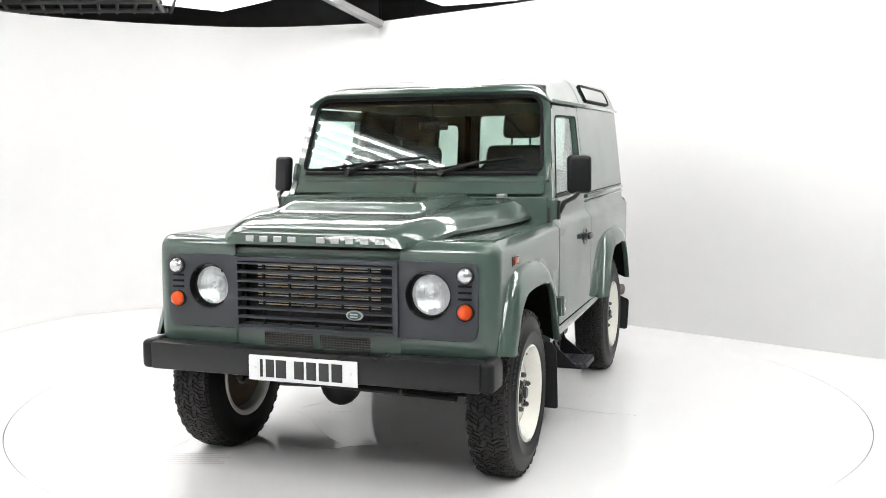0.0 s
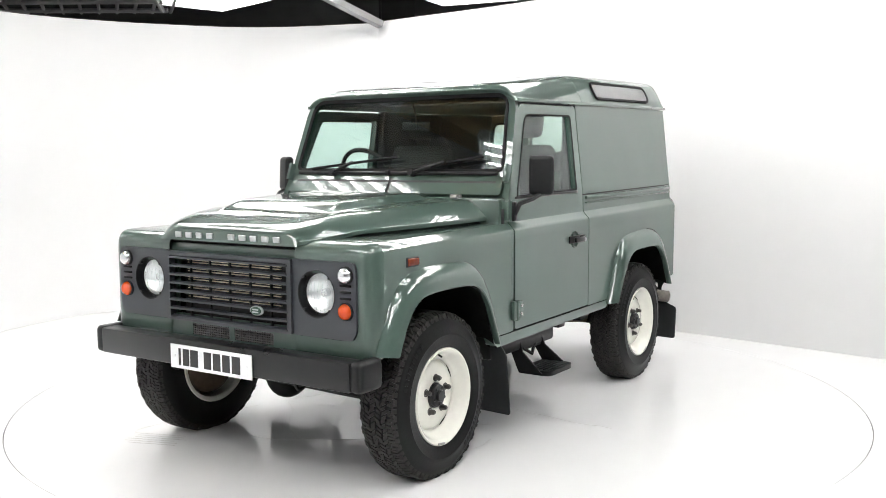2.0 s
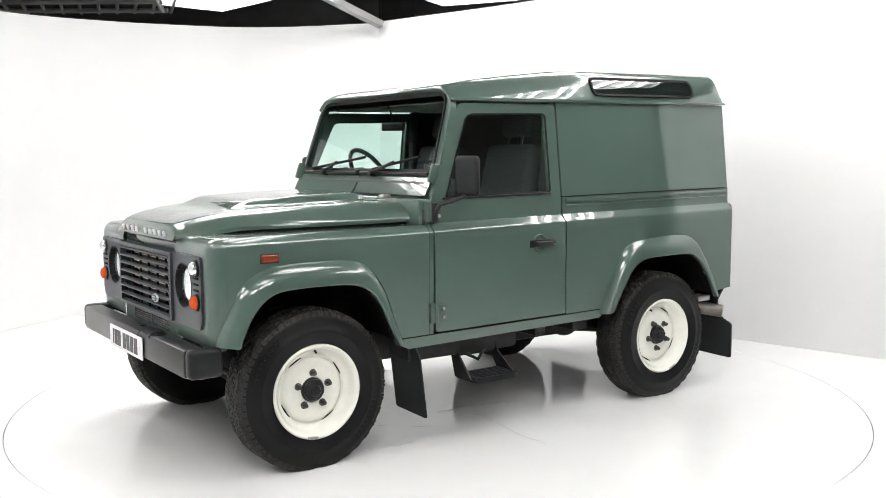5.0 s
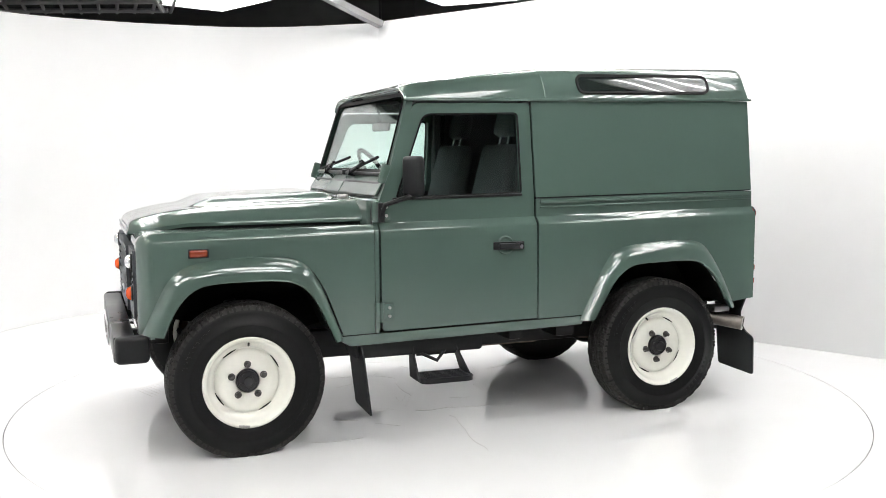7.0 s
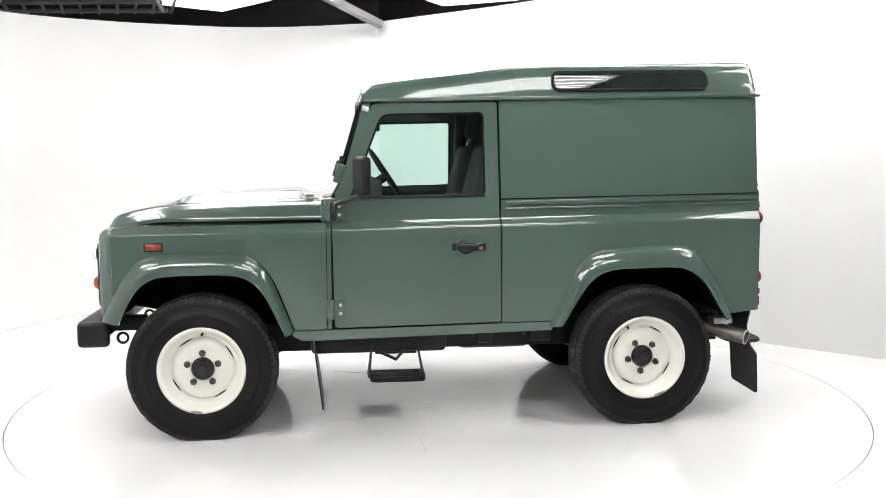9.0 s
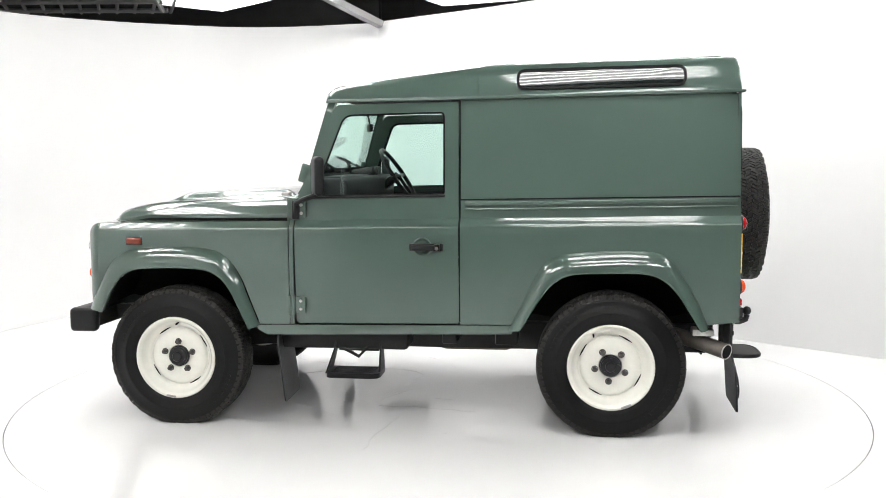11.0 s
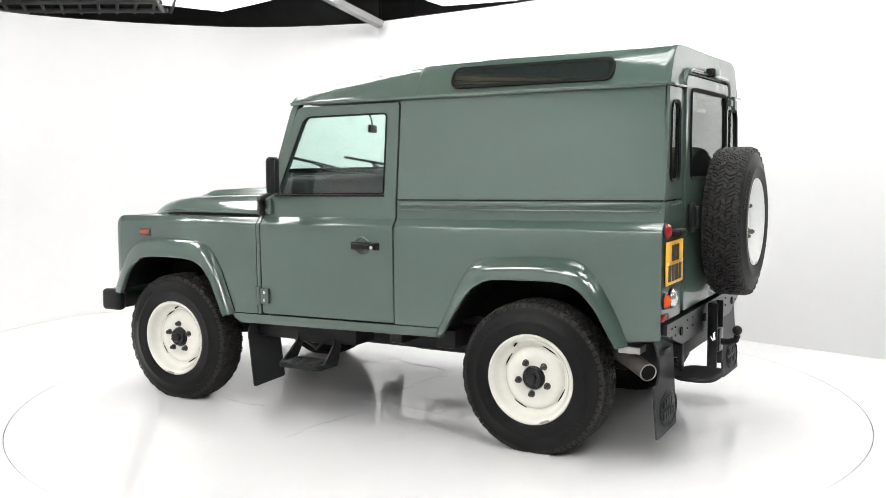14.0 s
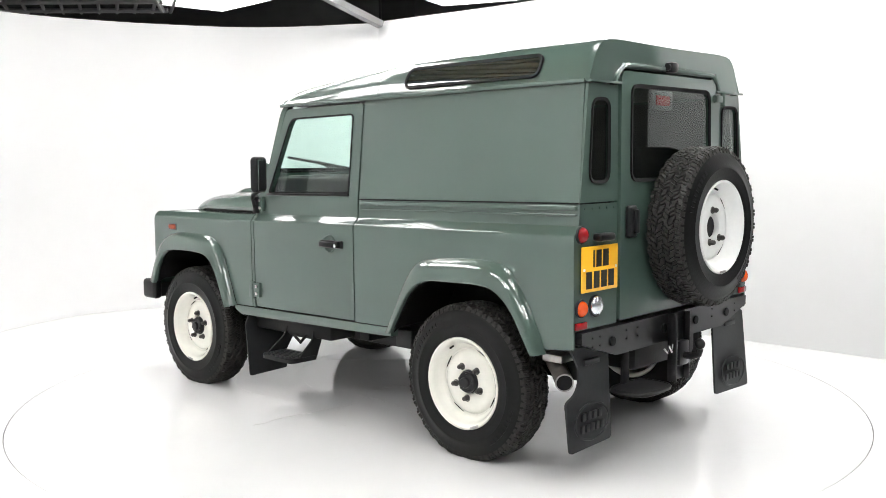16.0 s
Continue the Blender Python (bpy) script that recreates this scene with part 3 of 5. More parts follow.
def build_roof():
    bm = bmesh.new()
    xs = [1.512, 1.507, 1.50, 1.485, 1.47, 1.445, 1.42, 1.36, 1.2, 1.0, 0.8, 0.70, 0.666, 0.63, 0.55, 0.3, 0.0, -0.3, -0.55, -0.61, -0.632, -0.642]
    sec = ROOF_SEC + [(-a, b) for a, b in ROOF_SEC[-2::-1]]
    rows, low = [], []
    for x in xs:
        end = 0.985 if x < -0.64 else (0.996 if x < -0.625 else 1.0)
        rows.append([bm.verts.new((x, a * ROOF_W * (1 if b < 0.2 else end), TOP_Z + b * roof_rise(x) * end)) for a, b in sec])
        low.append([bm.verts.new((min(x, 1.49) if x > 0 else max(x, -0.63), a * (ROOF_W - 0.02), TOP_Z + max(0.002, b * roof_rise(x) - 0.02))) for a, b in sec])
    for rr in (rows, low):
        for a, b in zip(rr, rr[1:]):
            for k in range(len(sec) - 1):
                bm.faces.new((a[k], a[k + 1], b[k + 1], b[k]))
    for k in (0, -1):
        for (a, b), (c, d) in zip(zip(rows, low), zip(rows[1:], low[1:])):
            bm.faces.new((a[k], c[k], d[k], b[k]))
    for a, b in ((rows[0], low[0]),):
        for k in range(len(sec) - 1):
            bm.faces.new((a[k], a[k + 1], b[k + 1], b[k]))
    bmesh.ops.recalc_face_normals(bm, faces=bm.faces)
    tilt(bm)
    cpart("roof", bm, GREEN, sharp=50)
    # roof lining
    bm = bmesh.new()
    box(bm, (0.4, 0, TOP_Z + 0.002), (2.0, 1.44, 0.012), 0.004)
    tilt(bm)
    cpart("headliner", bm, HEADLINER, "grey roof lining")
    # gutters
    bm = bmesh.new()
    box(bm, (0.437, ROOF_W + 0.004, TOP_Z + 0.002), (2.14, 0.026, 0.010), 0.004)
    box(bm, (0.437, ROOF_W + 0.0145, TOP_Z + 0.009), (2.14, 0.006, 0.012), 0.002)
    tilt(bm)
    pair("gutter", bm, GREEN)
    bm = bmesh.new()
    lip = [(a * ROOF_W, TOP_Z + b * roof_rise(1.512)) for a, b in ROOF_SEC]
    tube(bm, [(1.509, y, z) for y, z in lip] + [(1.509, -y, z) for y, z in lip[-2::-1]], 0.007, 8)
    tilt(bm)
    cpart("roof_lip", bm, GREEN)
    bm = bmesh.new()
    sec = [(a * ROOF_W, TOP_Z + b * roof_rise(0.70) - 0.0012) for a, b in ROOF_SEC]
    tube(bm, [(0.70, y, z) for y, z in sec] + [(0.70, -y, z) for y, z in sec[-2::-1]], 0.0022, 6)
    tilt(bm)
    cpart("roof_seam", bm, GREEN)
    # long windows in the roof's shoulders
    ax, bx = 0.497, -0.372

    def shoulder(u, v, h=0.0):
        r = roof_rise(u)
        pts = [(ROOF_W * a, TOP_Z + b * r) for a, b in ROOF_SEC]
        y = pts[-1][0]
        for (y1, z1), (y2, z2) in zip(pts, pts[1:]):
            if z1 <= v <= z2:
                y = y1 + (y2 - y1) * (v - z1) / (z2 - z1)
                break
        return Vector((u, y + h * 0.93, v + h * 0.35))
    loop = rounded([(bx, 1.803), (ax, 1.803), (ax, 1.913), (bx, 1.913)], 0.052, 8)
    inner = inset_loop(loop, 0.014)
    bm = bmesh.new()
    frame_strip(bm, loop, inner, shoulder, 0.014, 0.010)
    tilt(bm)
    pair("roof_window_seal", bm, SEAL_AND_SHADE)
    bm = bmesh.new()
    sheet(bm, inner, [], lambda u, v: shoulder(u, v, 0.005), lambda u, v: Vector((0, 0.003, 0.001)), (-0.2, 0.0, 0.2), (1.83, 1.86, 1.89))
    tilt(bm)
    pair("roof_window", bm, ROOF_GLASS, "dark tinted roof window")


ROOF_GLASS = mat("dark_glass", (0.012, 0.016, 0.015), 0.03, 0, 0.05, 30, 0, 0.5)
build_roof()


def build_front():
    # bonnet
    def half(x):
        rows = [(1.70, 0.700), (2.2, 0.640), (2.6, 0.565), (2.74, 0.53), (2.83, 0.485), (2.874, 0.435)]
        for (a, p), (b, q) in zip(rows, rows[1:]):
            if x <= b:
                return p + (q - p) * (x - a) / (b - a)
        return rows[-1][1]

    def crown(x):
        rows = [(1.70, 1.262), (2.2, 1.253), (2.53, 1.240), (2.65, 1.228), (2.75, 1.211), (2.82, 1.194), (2.855, 1.181), (2.868, 1.170), (2.874, 1.158)]
        for (a, p), (b, q) in zip(rows, rows[1:]):
            if x <= b:
                return p + (q - p) * (x - a) / (b - a)
        return rows[-1][1]

    def bulge(x, y):
        def ramp(t):
            t = min(1, max(0, t))
            return t * t * (3 - 2 * t)
        fx = ramp((2.60 - x) / 0.16) * ramp((x - 1.78) / 0.10)
        fy = ramp((0.40 + (2.6 - x) * 0.02 - abs(y)) / 0.075)
        return 0.038 * fx * fy
    bm = bmesh.new()
    xs = [1.725, 1.76, 1.79, 1.82, 1.86, 1.9, 2.0, 2.1, 2.2, 2.3, 2.4, 2.45, 2.48, 2.52, 2.56, 2.60, 2.65, 2.70, 2.75, 2.78, 2.81, 2.835, 2.855, 2.863, 2.869, 2.874]
    ss = [1.0, 0.995, 0.98, 0.955, 0.92, 0.87, 0.82, 0.77, 0.72, 0.68, 0.64, 0.61, 0.585, 0.56, 0.53, 0.5, 0.4, 0.25, 0.1]
    ss = ss + [0.0] + [-s for s in ss[::-1]]
    rows = []
    for x in xs:
        w, c = half(x), crown(x)
        edge = 1.150 if x < 2.6 else 1.150 - 0.03 * ((x - 2.6) / 0.25)
        row = [bm.verts.new((x, w * ss[0], edge))]
        for s in ss:
            drop = max(0.0, (abs(s) - 0.72) / 0.28) ** 2.6
            z = c - (c - edge - 0.018) * drop + bulge(x, s * w)
            row.append(bm.verts.new((x, w * s, z)))
        row.append(bm.verts.new((x, w * ss[-1], edge)))
        rows.append(row)
    front = [bm.verts.new((2.888, v.co.y * 1.005, 1.112)) for v in rows[-1]]
    rows.append(front)
    rows.append([bm.verts.new((2.80, v.co.y * 0.98, 1.108)) for v in front])
    for a, b in zip(rows, rows[1:]):
        for k in range(len(a) - 1):
            bm.faces.new((a[k], a[k + 1], b[k + 1], b[k]))
    back = [bm.verts.new((1.725, v.co.y, v.co.z - 0.03)) for v in rows[0]]
    for k in range(len(back) - 1):
        bm.faces.new((rows[0][k], rows[0][k + 1], back[k + 1], back[k]))
    bmesh.ops.remove_doubles(bm, verts=bm.verts, dist=0.0004)
    bmesh.ops.recalc_face_normals(bm, faces=bm.faces)
    tilt(bm)
    bonnet = cpart("bonnet", bm, GREEN, sharp=40)
    # a black sheet put in for the shade of the gap under the bonnet
    bm = bmesh.new()
    sheet(bm, [(1.73, 0.66), (2.5, 0.57), (2.80, 0.44), (2.80, -0.44), (2.5, -0.57), (1.73, -0.66)], [], lambda x, y: Vector((x, y, 1.15)), lambda u, v: Vector((0, 0, -0.03)))
    tilt(bm)
    cpart("bonnet_gap_shade", bm, SEAL_AND_SHADE)
    # raised letters along the bonnet's lip: the maker's name, as plain bars
    for k in range(10):
        if k == 4:
            continue
        bm = bmesh.new()
        y = -0.318 + 0.0705 * k
        box(bm, (2.8845, y, 1.108), (0.008, 0.040, 0.026), 0.002, m=Matrix.Rotation(radians(8), 3, "Y"))
        cpart("letter_bar", bm, SILVER, "silver raised bar")
    # panel behind grille, above and below it
    bm = bmesh.new()
    sheet(bm, [(-0.42, 0.60), (0.42, 0.60), (0.42, 1.064), (-0.42, 1.064)], [[(-0.37, 0.73), (0.37, 0.73), (0.37, 1.0), (-0.37, 1.0)], [(-0.263, 0.632), (-0.017, 0.632), (-0.017, 0.686), (-0.263, 0.686)], [(0.017, 0.632), (0.263, 0.632), (0.263, 0.686), (0.017, 0.686)]], lambda y, z: Vector((2.842 if z > 0.9 else 2.858, y, z)), lambda u, v: Vector((-0.02, 0, 0)))
    cpart("front_panel", bm, GREEN)
    bm = bmesh.new()
    box(bm, (2.822, 0, 1.048), (0.05, 0.82, 0.04), 0.010)
    cpart("front_rail", bm, GREEN)
    # black strip drawn as the shade in the gap below the bonnet's lip
    bm = bmesh.new()
    box(bm, (2.79, 0, 1.078), (0.08, 0.86, 0.03), 0.004)
    cpart("lip_gap_shade", bm, SEAL_AND_SHADE)
    # radiator and mesh
    bm = bmesh.new()
    box(bm, (2.78, 0, 0.86), (0.03, 0.76, 0.36))
    cpart("radiator", bm, CHASSIS, "dark radiator")
    for k in range(5):
        bm = bmesh.new()
        for dz in (-0.006, 0.006):
            box(bm, (2.846, 0.004, 0.818 + 0.0405 * k + dz), (0.010, 0.60, 0.004))
        cpart("radiator_fin", bm, FIN, "tan metal cooler fin")
    for s in (-1, 1):
        bm = bmesh.new()
        for k in range(17):
            box(bm, (2.852, s * 0.14 - 0.12 + 0.015 * k, 0.659), (0.004, 0.004, 0.056))
        for k in range(5):
            box(bm, (2.853, s * 0.14, 0.637 + 0.011 * k), (0.004, 0.25, 0.004))
        cpart("mesh_vent", bm, MESH_GREY, "black wire mesh vent")
        bm = bmesh.new()
        box(bm, (2.835, s * 0.14, 0.659), (0.006, 0.25, 0.06))
        cpart("vent_back", bm, CHASSIS)
    # grille
    grille = cpart("grille", grille_frame(), GREY_PLASTIC, "dark grey slatted plastic grille")
    for k in range(8):
        bm = bmesh.new()
        box(bm, (2.882, 0, 1.000 - 0.0405 * k), (0.026, 0.765, 0.010), 0.003, m=Matrix.Rotation(radians(14), 3, "Y"))
        part("slat", bm, GREY_PLASTIC, grille)
    for k in range(5):
        bm = bmesh.new()
        box(bm, (2.862, -0.26 + 0.13 * k, 0.86), (0.012, 0.010, 0.28), 0.003)
        part("upright", bm, BLACK_PLASTIC, grille)
    bm = bmesh.new()
    lathe(bm, [(0, 0.010), (0.036, 0.008), (0.040, 0.004), (0.040, 0)], 32, "x", (2.898, 0, 0))
    for v in bm.verts:
        v.co.z = v.co.z * 0.56 + 0.790
        v.co.y += 0.205
    badge = part("badge", bm, SILVER, grille, "small oval badge")
    bm = bmesh.new()
    lathe(bm, [(0, 0.0125), (0.031, 0.011), (0.033, 0.006)], 32, "x", (2.898, 0, 0))
    for v in bm.verts:
        v.co.z = v.co.z * 0.54 + 0.790
        v.co.y += 0.205
    part("badge_face", bm, mat("badge_green", (0.02, 0.06, 0.04), 0.3), badge)
    for z, w in ((0.7955, 0.036), (0.784, 0.036)):
        bm = bmesh.new()
        box(bm, (2.9105, 0.205, z), (0.002, w, 0.006))
        part("badge_bar", bm, SILVER, badge)
    # headlamp panels and lamps
    for s in (1, -1):
        hp = rounded([(0.395 * s, 0.700), (0.395 * s, 1.030), (0.748 * s, 1.030), (0.755 * s, 0.985), (0.755 * s, 0.74), (0.735 * s, 0.700)], [0.02, 0.02, 0.035, 0.02, 0.03, 0.03], 5)
        hole = [(s * 0.537 + 0.101 * math.cos(math.tau * k / 40), 0.886 + 0.101 * math.sin(math.tau * k / 40)) for k in range(40)]
        bm = bmesh.new()
        sheet(bm, hp, [hole], lambda y, z: Vector((2.878, y, z)), lambda u, v: Vector((-0.022, 0, 0)))
        panel = cpart("headlamp_panel", bm, GREY_PLASTIC, "dark grey plastic headlamp panel")
        for z in (0.932, 0.905, 0.878):
            bm = bmesh.new()
            box(bm, (2.880, s * 0.70, z), (0.008, 0.06, 0.010), 0.003)
            part("vent_slot", bm, SEAL_AND_SHADE, panel)
        lampc = cpart("headlamp", lamp_bowl(s), REFLECTOR, "round chrome headlamp with clear ribbed glass", None, 6.0)
        bm = bmesh.new()
        lathe(bm, [(0.0, 0.030), (0.03, 0.0285), (0.06, 0.023), (0.078, 0.014), (0.086, 0.004), (0.086, 0.0)], 40, "x", (2.842, s * 0.537, 0.886))
        part("glass", bm, HEAD_GLASS, lampc)
        for k in range(-6, 7, 2):
            half_h = 0.080 * math.sqrt(max(0.0, 1 - (k / 7.2) ** 2))
            for z0, z1 in ((-half_h, -0.006), (0.006, half_h * (0.55 + 0.05 * (k % 3)))):
                bm = bmesh.new()
                tube(bm, [(2.8445 + 0.024 * (1 - (k / 7) ** 2) * (1 - (q / 0.086) ** 2), s * 0.537 + 0.0112 * k, 0.886 + q) for q in (z0, (z0 + z1) / 2, z1)], 0.0017, 5)
                part("glass_rib", bm, HEAD_GLASS, lampc)
        bm = bmesh.new()
        lathe(bm, [(0.086, 0.002), (0.088, 0.010), (0.092, 0.010), (0.095, 0.004), (0.099, 0.020), (0.101, 0.0365), (0.104, 0.0385), (0.104, 0.034)], 40, "x", (2.842, s * 0.537, 0.886))
        for k in range(4):
            a = math.pi / 4 + math.pi / 2 * k
            box(bm, (2.872, s * 0.537 + 0.100 * math.cos(a), 0.886 + 0.100 * math.sin(a)), (0.016, 0.012, 0.012), 0.002)
        part("bezel", bm, BLACK_PLASTIC, lampc)
        bm = bmesh.new()
        lathe(bm, [(0, 0.030), (0.017, 0.028), (0.019, 0.0)], 16, "x", (2.802, s * 0.537, 0.886))
        part("bulb_cap", bm, CHROME, lampc)
        for z, material, nm in ((0.824, AMBER_LENS, "indicator_lamp"), (0.976, CLEAR_LENS, "side_lamp")):
            lp = cpart(nm, round_lamp(2.878, s * 0.702, z, 0.034, 1), material, "round amber lamp" if z < 0.9 else "round clear lamp")
            bm = bmesh.new()
            lathe(bm, [(0.034, 0.010), (0.039, 0.008), (0.040, 0)], 24, "x", (2.878, s * 0.702, z))
            part("lamp_ring", bm, BLACK_PLASTIC, lp)
    # bumper
    bm = bmesh.new()
    box(bm, (2.930, 0, 0.570), (0.10, 1.59, 0.126), 0.012)
    bumper = cpart("front_bumper", bm, BLACK_PAINT, "black steel front bumper with plastic ends")
    for s in (1, -1):
        bm = bmesh.new()
        box(bm, (2.896, s * 0.818, 0.572), (0.158, 0.068, 0.134), 0.026, 4)
        part("bumper_end", bm, BLACK_PLASTIC, bumper)
    for s in (1, -1):
        bm = bmesh.new()
        box(bm, (2.80, s * 0.43, 0.565), (0.20, 0.07, 0.08), 0.006)
        cpart("chassis_horn", bm, CHASSIS)
        bm = bmesh.new()
        pts = [(2.84 + 0.028 * math.cos(a), s * 0.40, 0.475 + 0.028 * math.sin(a)) for a in [math.tau * k / 16 for k in range(17)]]
        tube(bm, pts, 0.008, 8)
        cpart("towing_eye", bm, CHASSIS, "black towing eye")
    number_plate((2.9885, 0.0, 0.5535), (0, 1, 0), (0, 0, 1), 0.52, 0.111, PLATE_WHITE, "white number plate", [(-0.197, 0.0, 0.013), (-0.155, 0.0, 0.040), (-0.101, 0.0, 0.050), (-0.014, 0.0, 0.046), (0.045, 0.0, 0.046), (0.104, 0.0, 0.046), (0.166, 0.0, 0.050)], 0.078)


def grille_frame():
    bm = bmesh.new()
    o = rounded([(-0.402, 0.700), (0.402, 0.700), (0.402, 1.026), (-0.402, 1.026)], 0.008, 2)
    i = rounded([(-0.378, 0.716), (0.378, 0.716), (0.378, 1.008), (-0.378, 1.008)], 0.008, 2)
    sheet(bm, o, [i], lambda y, z: Vector((2.892, y, z)), lambda u, v: Vector((-0.035, 0, 0)))
    return bm


def lamp_bowl(s):
    bm = bmesh.new()
    lathe(bm, [(0.090, 0.0), (0.080, -0.014), (0.066, -0.026), (0.050, -0.036), (0.034, -0.043), (0.0, -0.046)], 30, "x", (2.842, s * 0.537, 0.886))
    return bm


def round_lamp(x, y, z, r, d):
    """A domed lamp lens that faces forward (d = 1) or back (d = -1)."""
    bm = bmesh.new()
    lathe(bm, [(0, 0.034 * d), (r * 0.45, 0.032 * d), (r * 0.8, 0.025 * d), (r * 0.97, 0.014 * d), (r, 0.0)], 24, "x", (x, y, z))
    bmesh.ops.recalc_face_normals(bm, faces=bm.faces)
    return bm


def number_plate(c, right, up, w, h, material, label, cells, ch):
    bm = bmesh.new()
    box(bm, (0, 0, 0), (w, h, 0.006), 0.002)
    m = BASE @ facing(c, right, up)
    plate = part("number_plate", bm, material, car, label, m)
    for x, y, cw in cells:
        bm = bmesh.new()
        box(bm, (x, y, 0.004), (cw, ch, 0.002))
        part("plate_bar", bm, PLATE_BLACK, plate)
    for s in (-1, 1):
        bm = bmesh.new()
        rod(bm, (s * w * 0.44, 0, 0.002), (s * w * 0.44, 0, 0.006), 0.007, 10)
        part("plate_screw", bm, LAMP_WHITE, plate)


build_front()


def build_windscreen():
    # the frame leans back: x = 1.50 + 0.3 (1.766 - z)
    up = Vector((-0.3, 0, 1)).normalized()

    def place(y, s, h=0.0):
        return Vector((1.655, y, 1.262)) + up * s + Vector((1, 0, 0.3)).normalized() * h
    H = 0.592
    outer = rounded([(-0.785, 0.0), (0.785, 0.0), (0.745, 0.50), (0.715, H - 0.035), (0.64, H), (-0.64, H), (-0.715, H - 0.035), (-0.745, 0.50)], [0.01, 0.01, 0.05, 0.05, 0.05, 0.05, 0.05, 0.05], 4)
    glass = rounded([(-0.732, 0.138), (0.732, 0.138), (0.696, H - 0.020), (-0.696, H - 0.020)], [0.05, 0.05, 0.085, 0.085], 6)
    bm = bmesh.new()
    sheet(bm, outer, [glass], place, lambda u, v: Vector((-0.035, 0, -0.01)), (), (0.12,))
    tilt(bm)
    cpart("windscreen_frame", bm, GREEN)
    bm = bmesh.new()
    frame_strip(bm, glass, inset_loop(glass, 0.018), place, 0.010, 0.004)
    tilt(bm)
    cpart("windscreen_seal", bm, SEAL_AND_SHADE)
    bm = bmesh.new()
    sheet(bm, inset_loop(glass, 0.01), [], lambda y, s: place(y, s, -0.008), lambda u, v: Vector((-0.004, 0, 0)))
    tilt(bm)
    ob = cpart("windscreen", bm, WINDOW_GLASS, "clear windscreen glass")
    ob.visible_shadow = False
    # scuttle with its two shallow flaps and the hinge brackets
    for s in (1, -1):
        bm = bmesh.new()
        lp = rounded([(0.010 * s, 0.010), (0.745 * s, 0.010), (0.735 * s, 0.116), (0.010 * s, 0.116)], 0.012, 3)
        sheet(bm, lp, [], lambda y, q: place(y, q, 0.004 + 0.25 * (0.116 - q)), lambda u, v: Vector((-0.007, 0, -0.002)), (0.15 * s, 0.27 * s, 0.39 * s, 0.51 * s, 0.61 * s), (0.05, 0.08))
        tilt(bm)
        cpart("vent_flap", bm, GREEN)
        bm = bmesh.new()
        box(bm, place(s * 0.762, 0.13, 0.018), (0.05, 0.022, 0.10), 0.008, 2, Matrix.Rotation(radians(-17), 3, "Y"))
        tilt(bm)
        cpart("windscreen_bracket", bm, GREEN)
    bm = bmesh.new()
    tube(bm, [place(-0.70, 0.128, 0.012), place(0.70, 0.128, 0.012)], 0.010, 8)
    tilt(bm)
    cpart("washer_rail", bm, BLACK_PLASTIC, "black strip below the windscreen")
    bm = bmesh.new()
    box(bm, (1.69, 0, 1.19), (0.095, 1.55, 0.15), 0.012)
    tilt(bm)
    cpart("scuttle", bm, GREEN)
    # wipers
    for y0, y1, y2 in ((-0.425, -0.28, 0.04), (0.15, 0.37, 0.61)):
        bm = bmesh.new()
        a, b, c = place(y0, 0.125, 0.03), place(y1, 0.185, 0.035), place(y2, 0.215, 0.03)
        tube(bm, [a, b], 0.010, 8)
        box(bm, (a + b) / 2, (0.02, 0.05, 0.016), 0.005, 2, Matrix.Rotation(radians(-17), 3, "Y"))
        rod(bm, place(y0, 0.125, 0.0), place(y0, 0.125, 0.045), 0.018, 12)
        tilt(bm)
        w = cpart("wiper", bm, BLACK_PLASTIC, "black windscreen wiper")
        bm = bmesh.new()
        tube(bm, [place(2 * y1 - y2 - 0.0, 0.15, 0.014), place(y1, 0.185, 0.018), c], 0.0085, 6)
        tilt(bm)
        part("wiper_blade", bm, SEAL_AND_SHADE, w)
    bm = bmesh.new()
    box(bm, place(-0.02, 0.128, 0.022), (0.03, 0.03, 0.03), 0.008)
    tilt(bm)
    cpart("washer_jet", bm, BLACK_PLASTIC)
    # inside mirror
    bm = bmesh.new()
    box(bm, (1.424, 0.02, 1.641), (0.022, 0.17, 0.05), 0.010, 3, Matrix.Rotation(radians(18), 3, "Z"))
    tube(bm, [(1.424, 0.02, 1.65), (1.43, 0.02, 1.70), (1.46, 0.02, 1.765)], 0.006, 6)
    cpart("inner_mirror", bm, BLACK_PLASTIC)
    # cowl knob on the bonnet's corner
    bm = bmesh.new()
    box(bm, (1.80, 0.55, 1.262), (0.05, 0.05, 0.02), 0.006)
    cpart("bonnet_catch", bm, STEEL, "small metal catch")


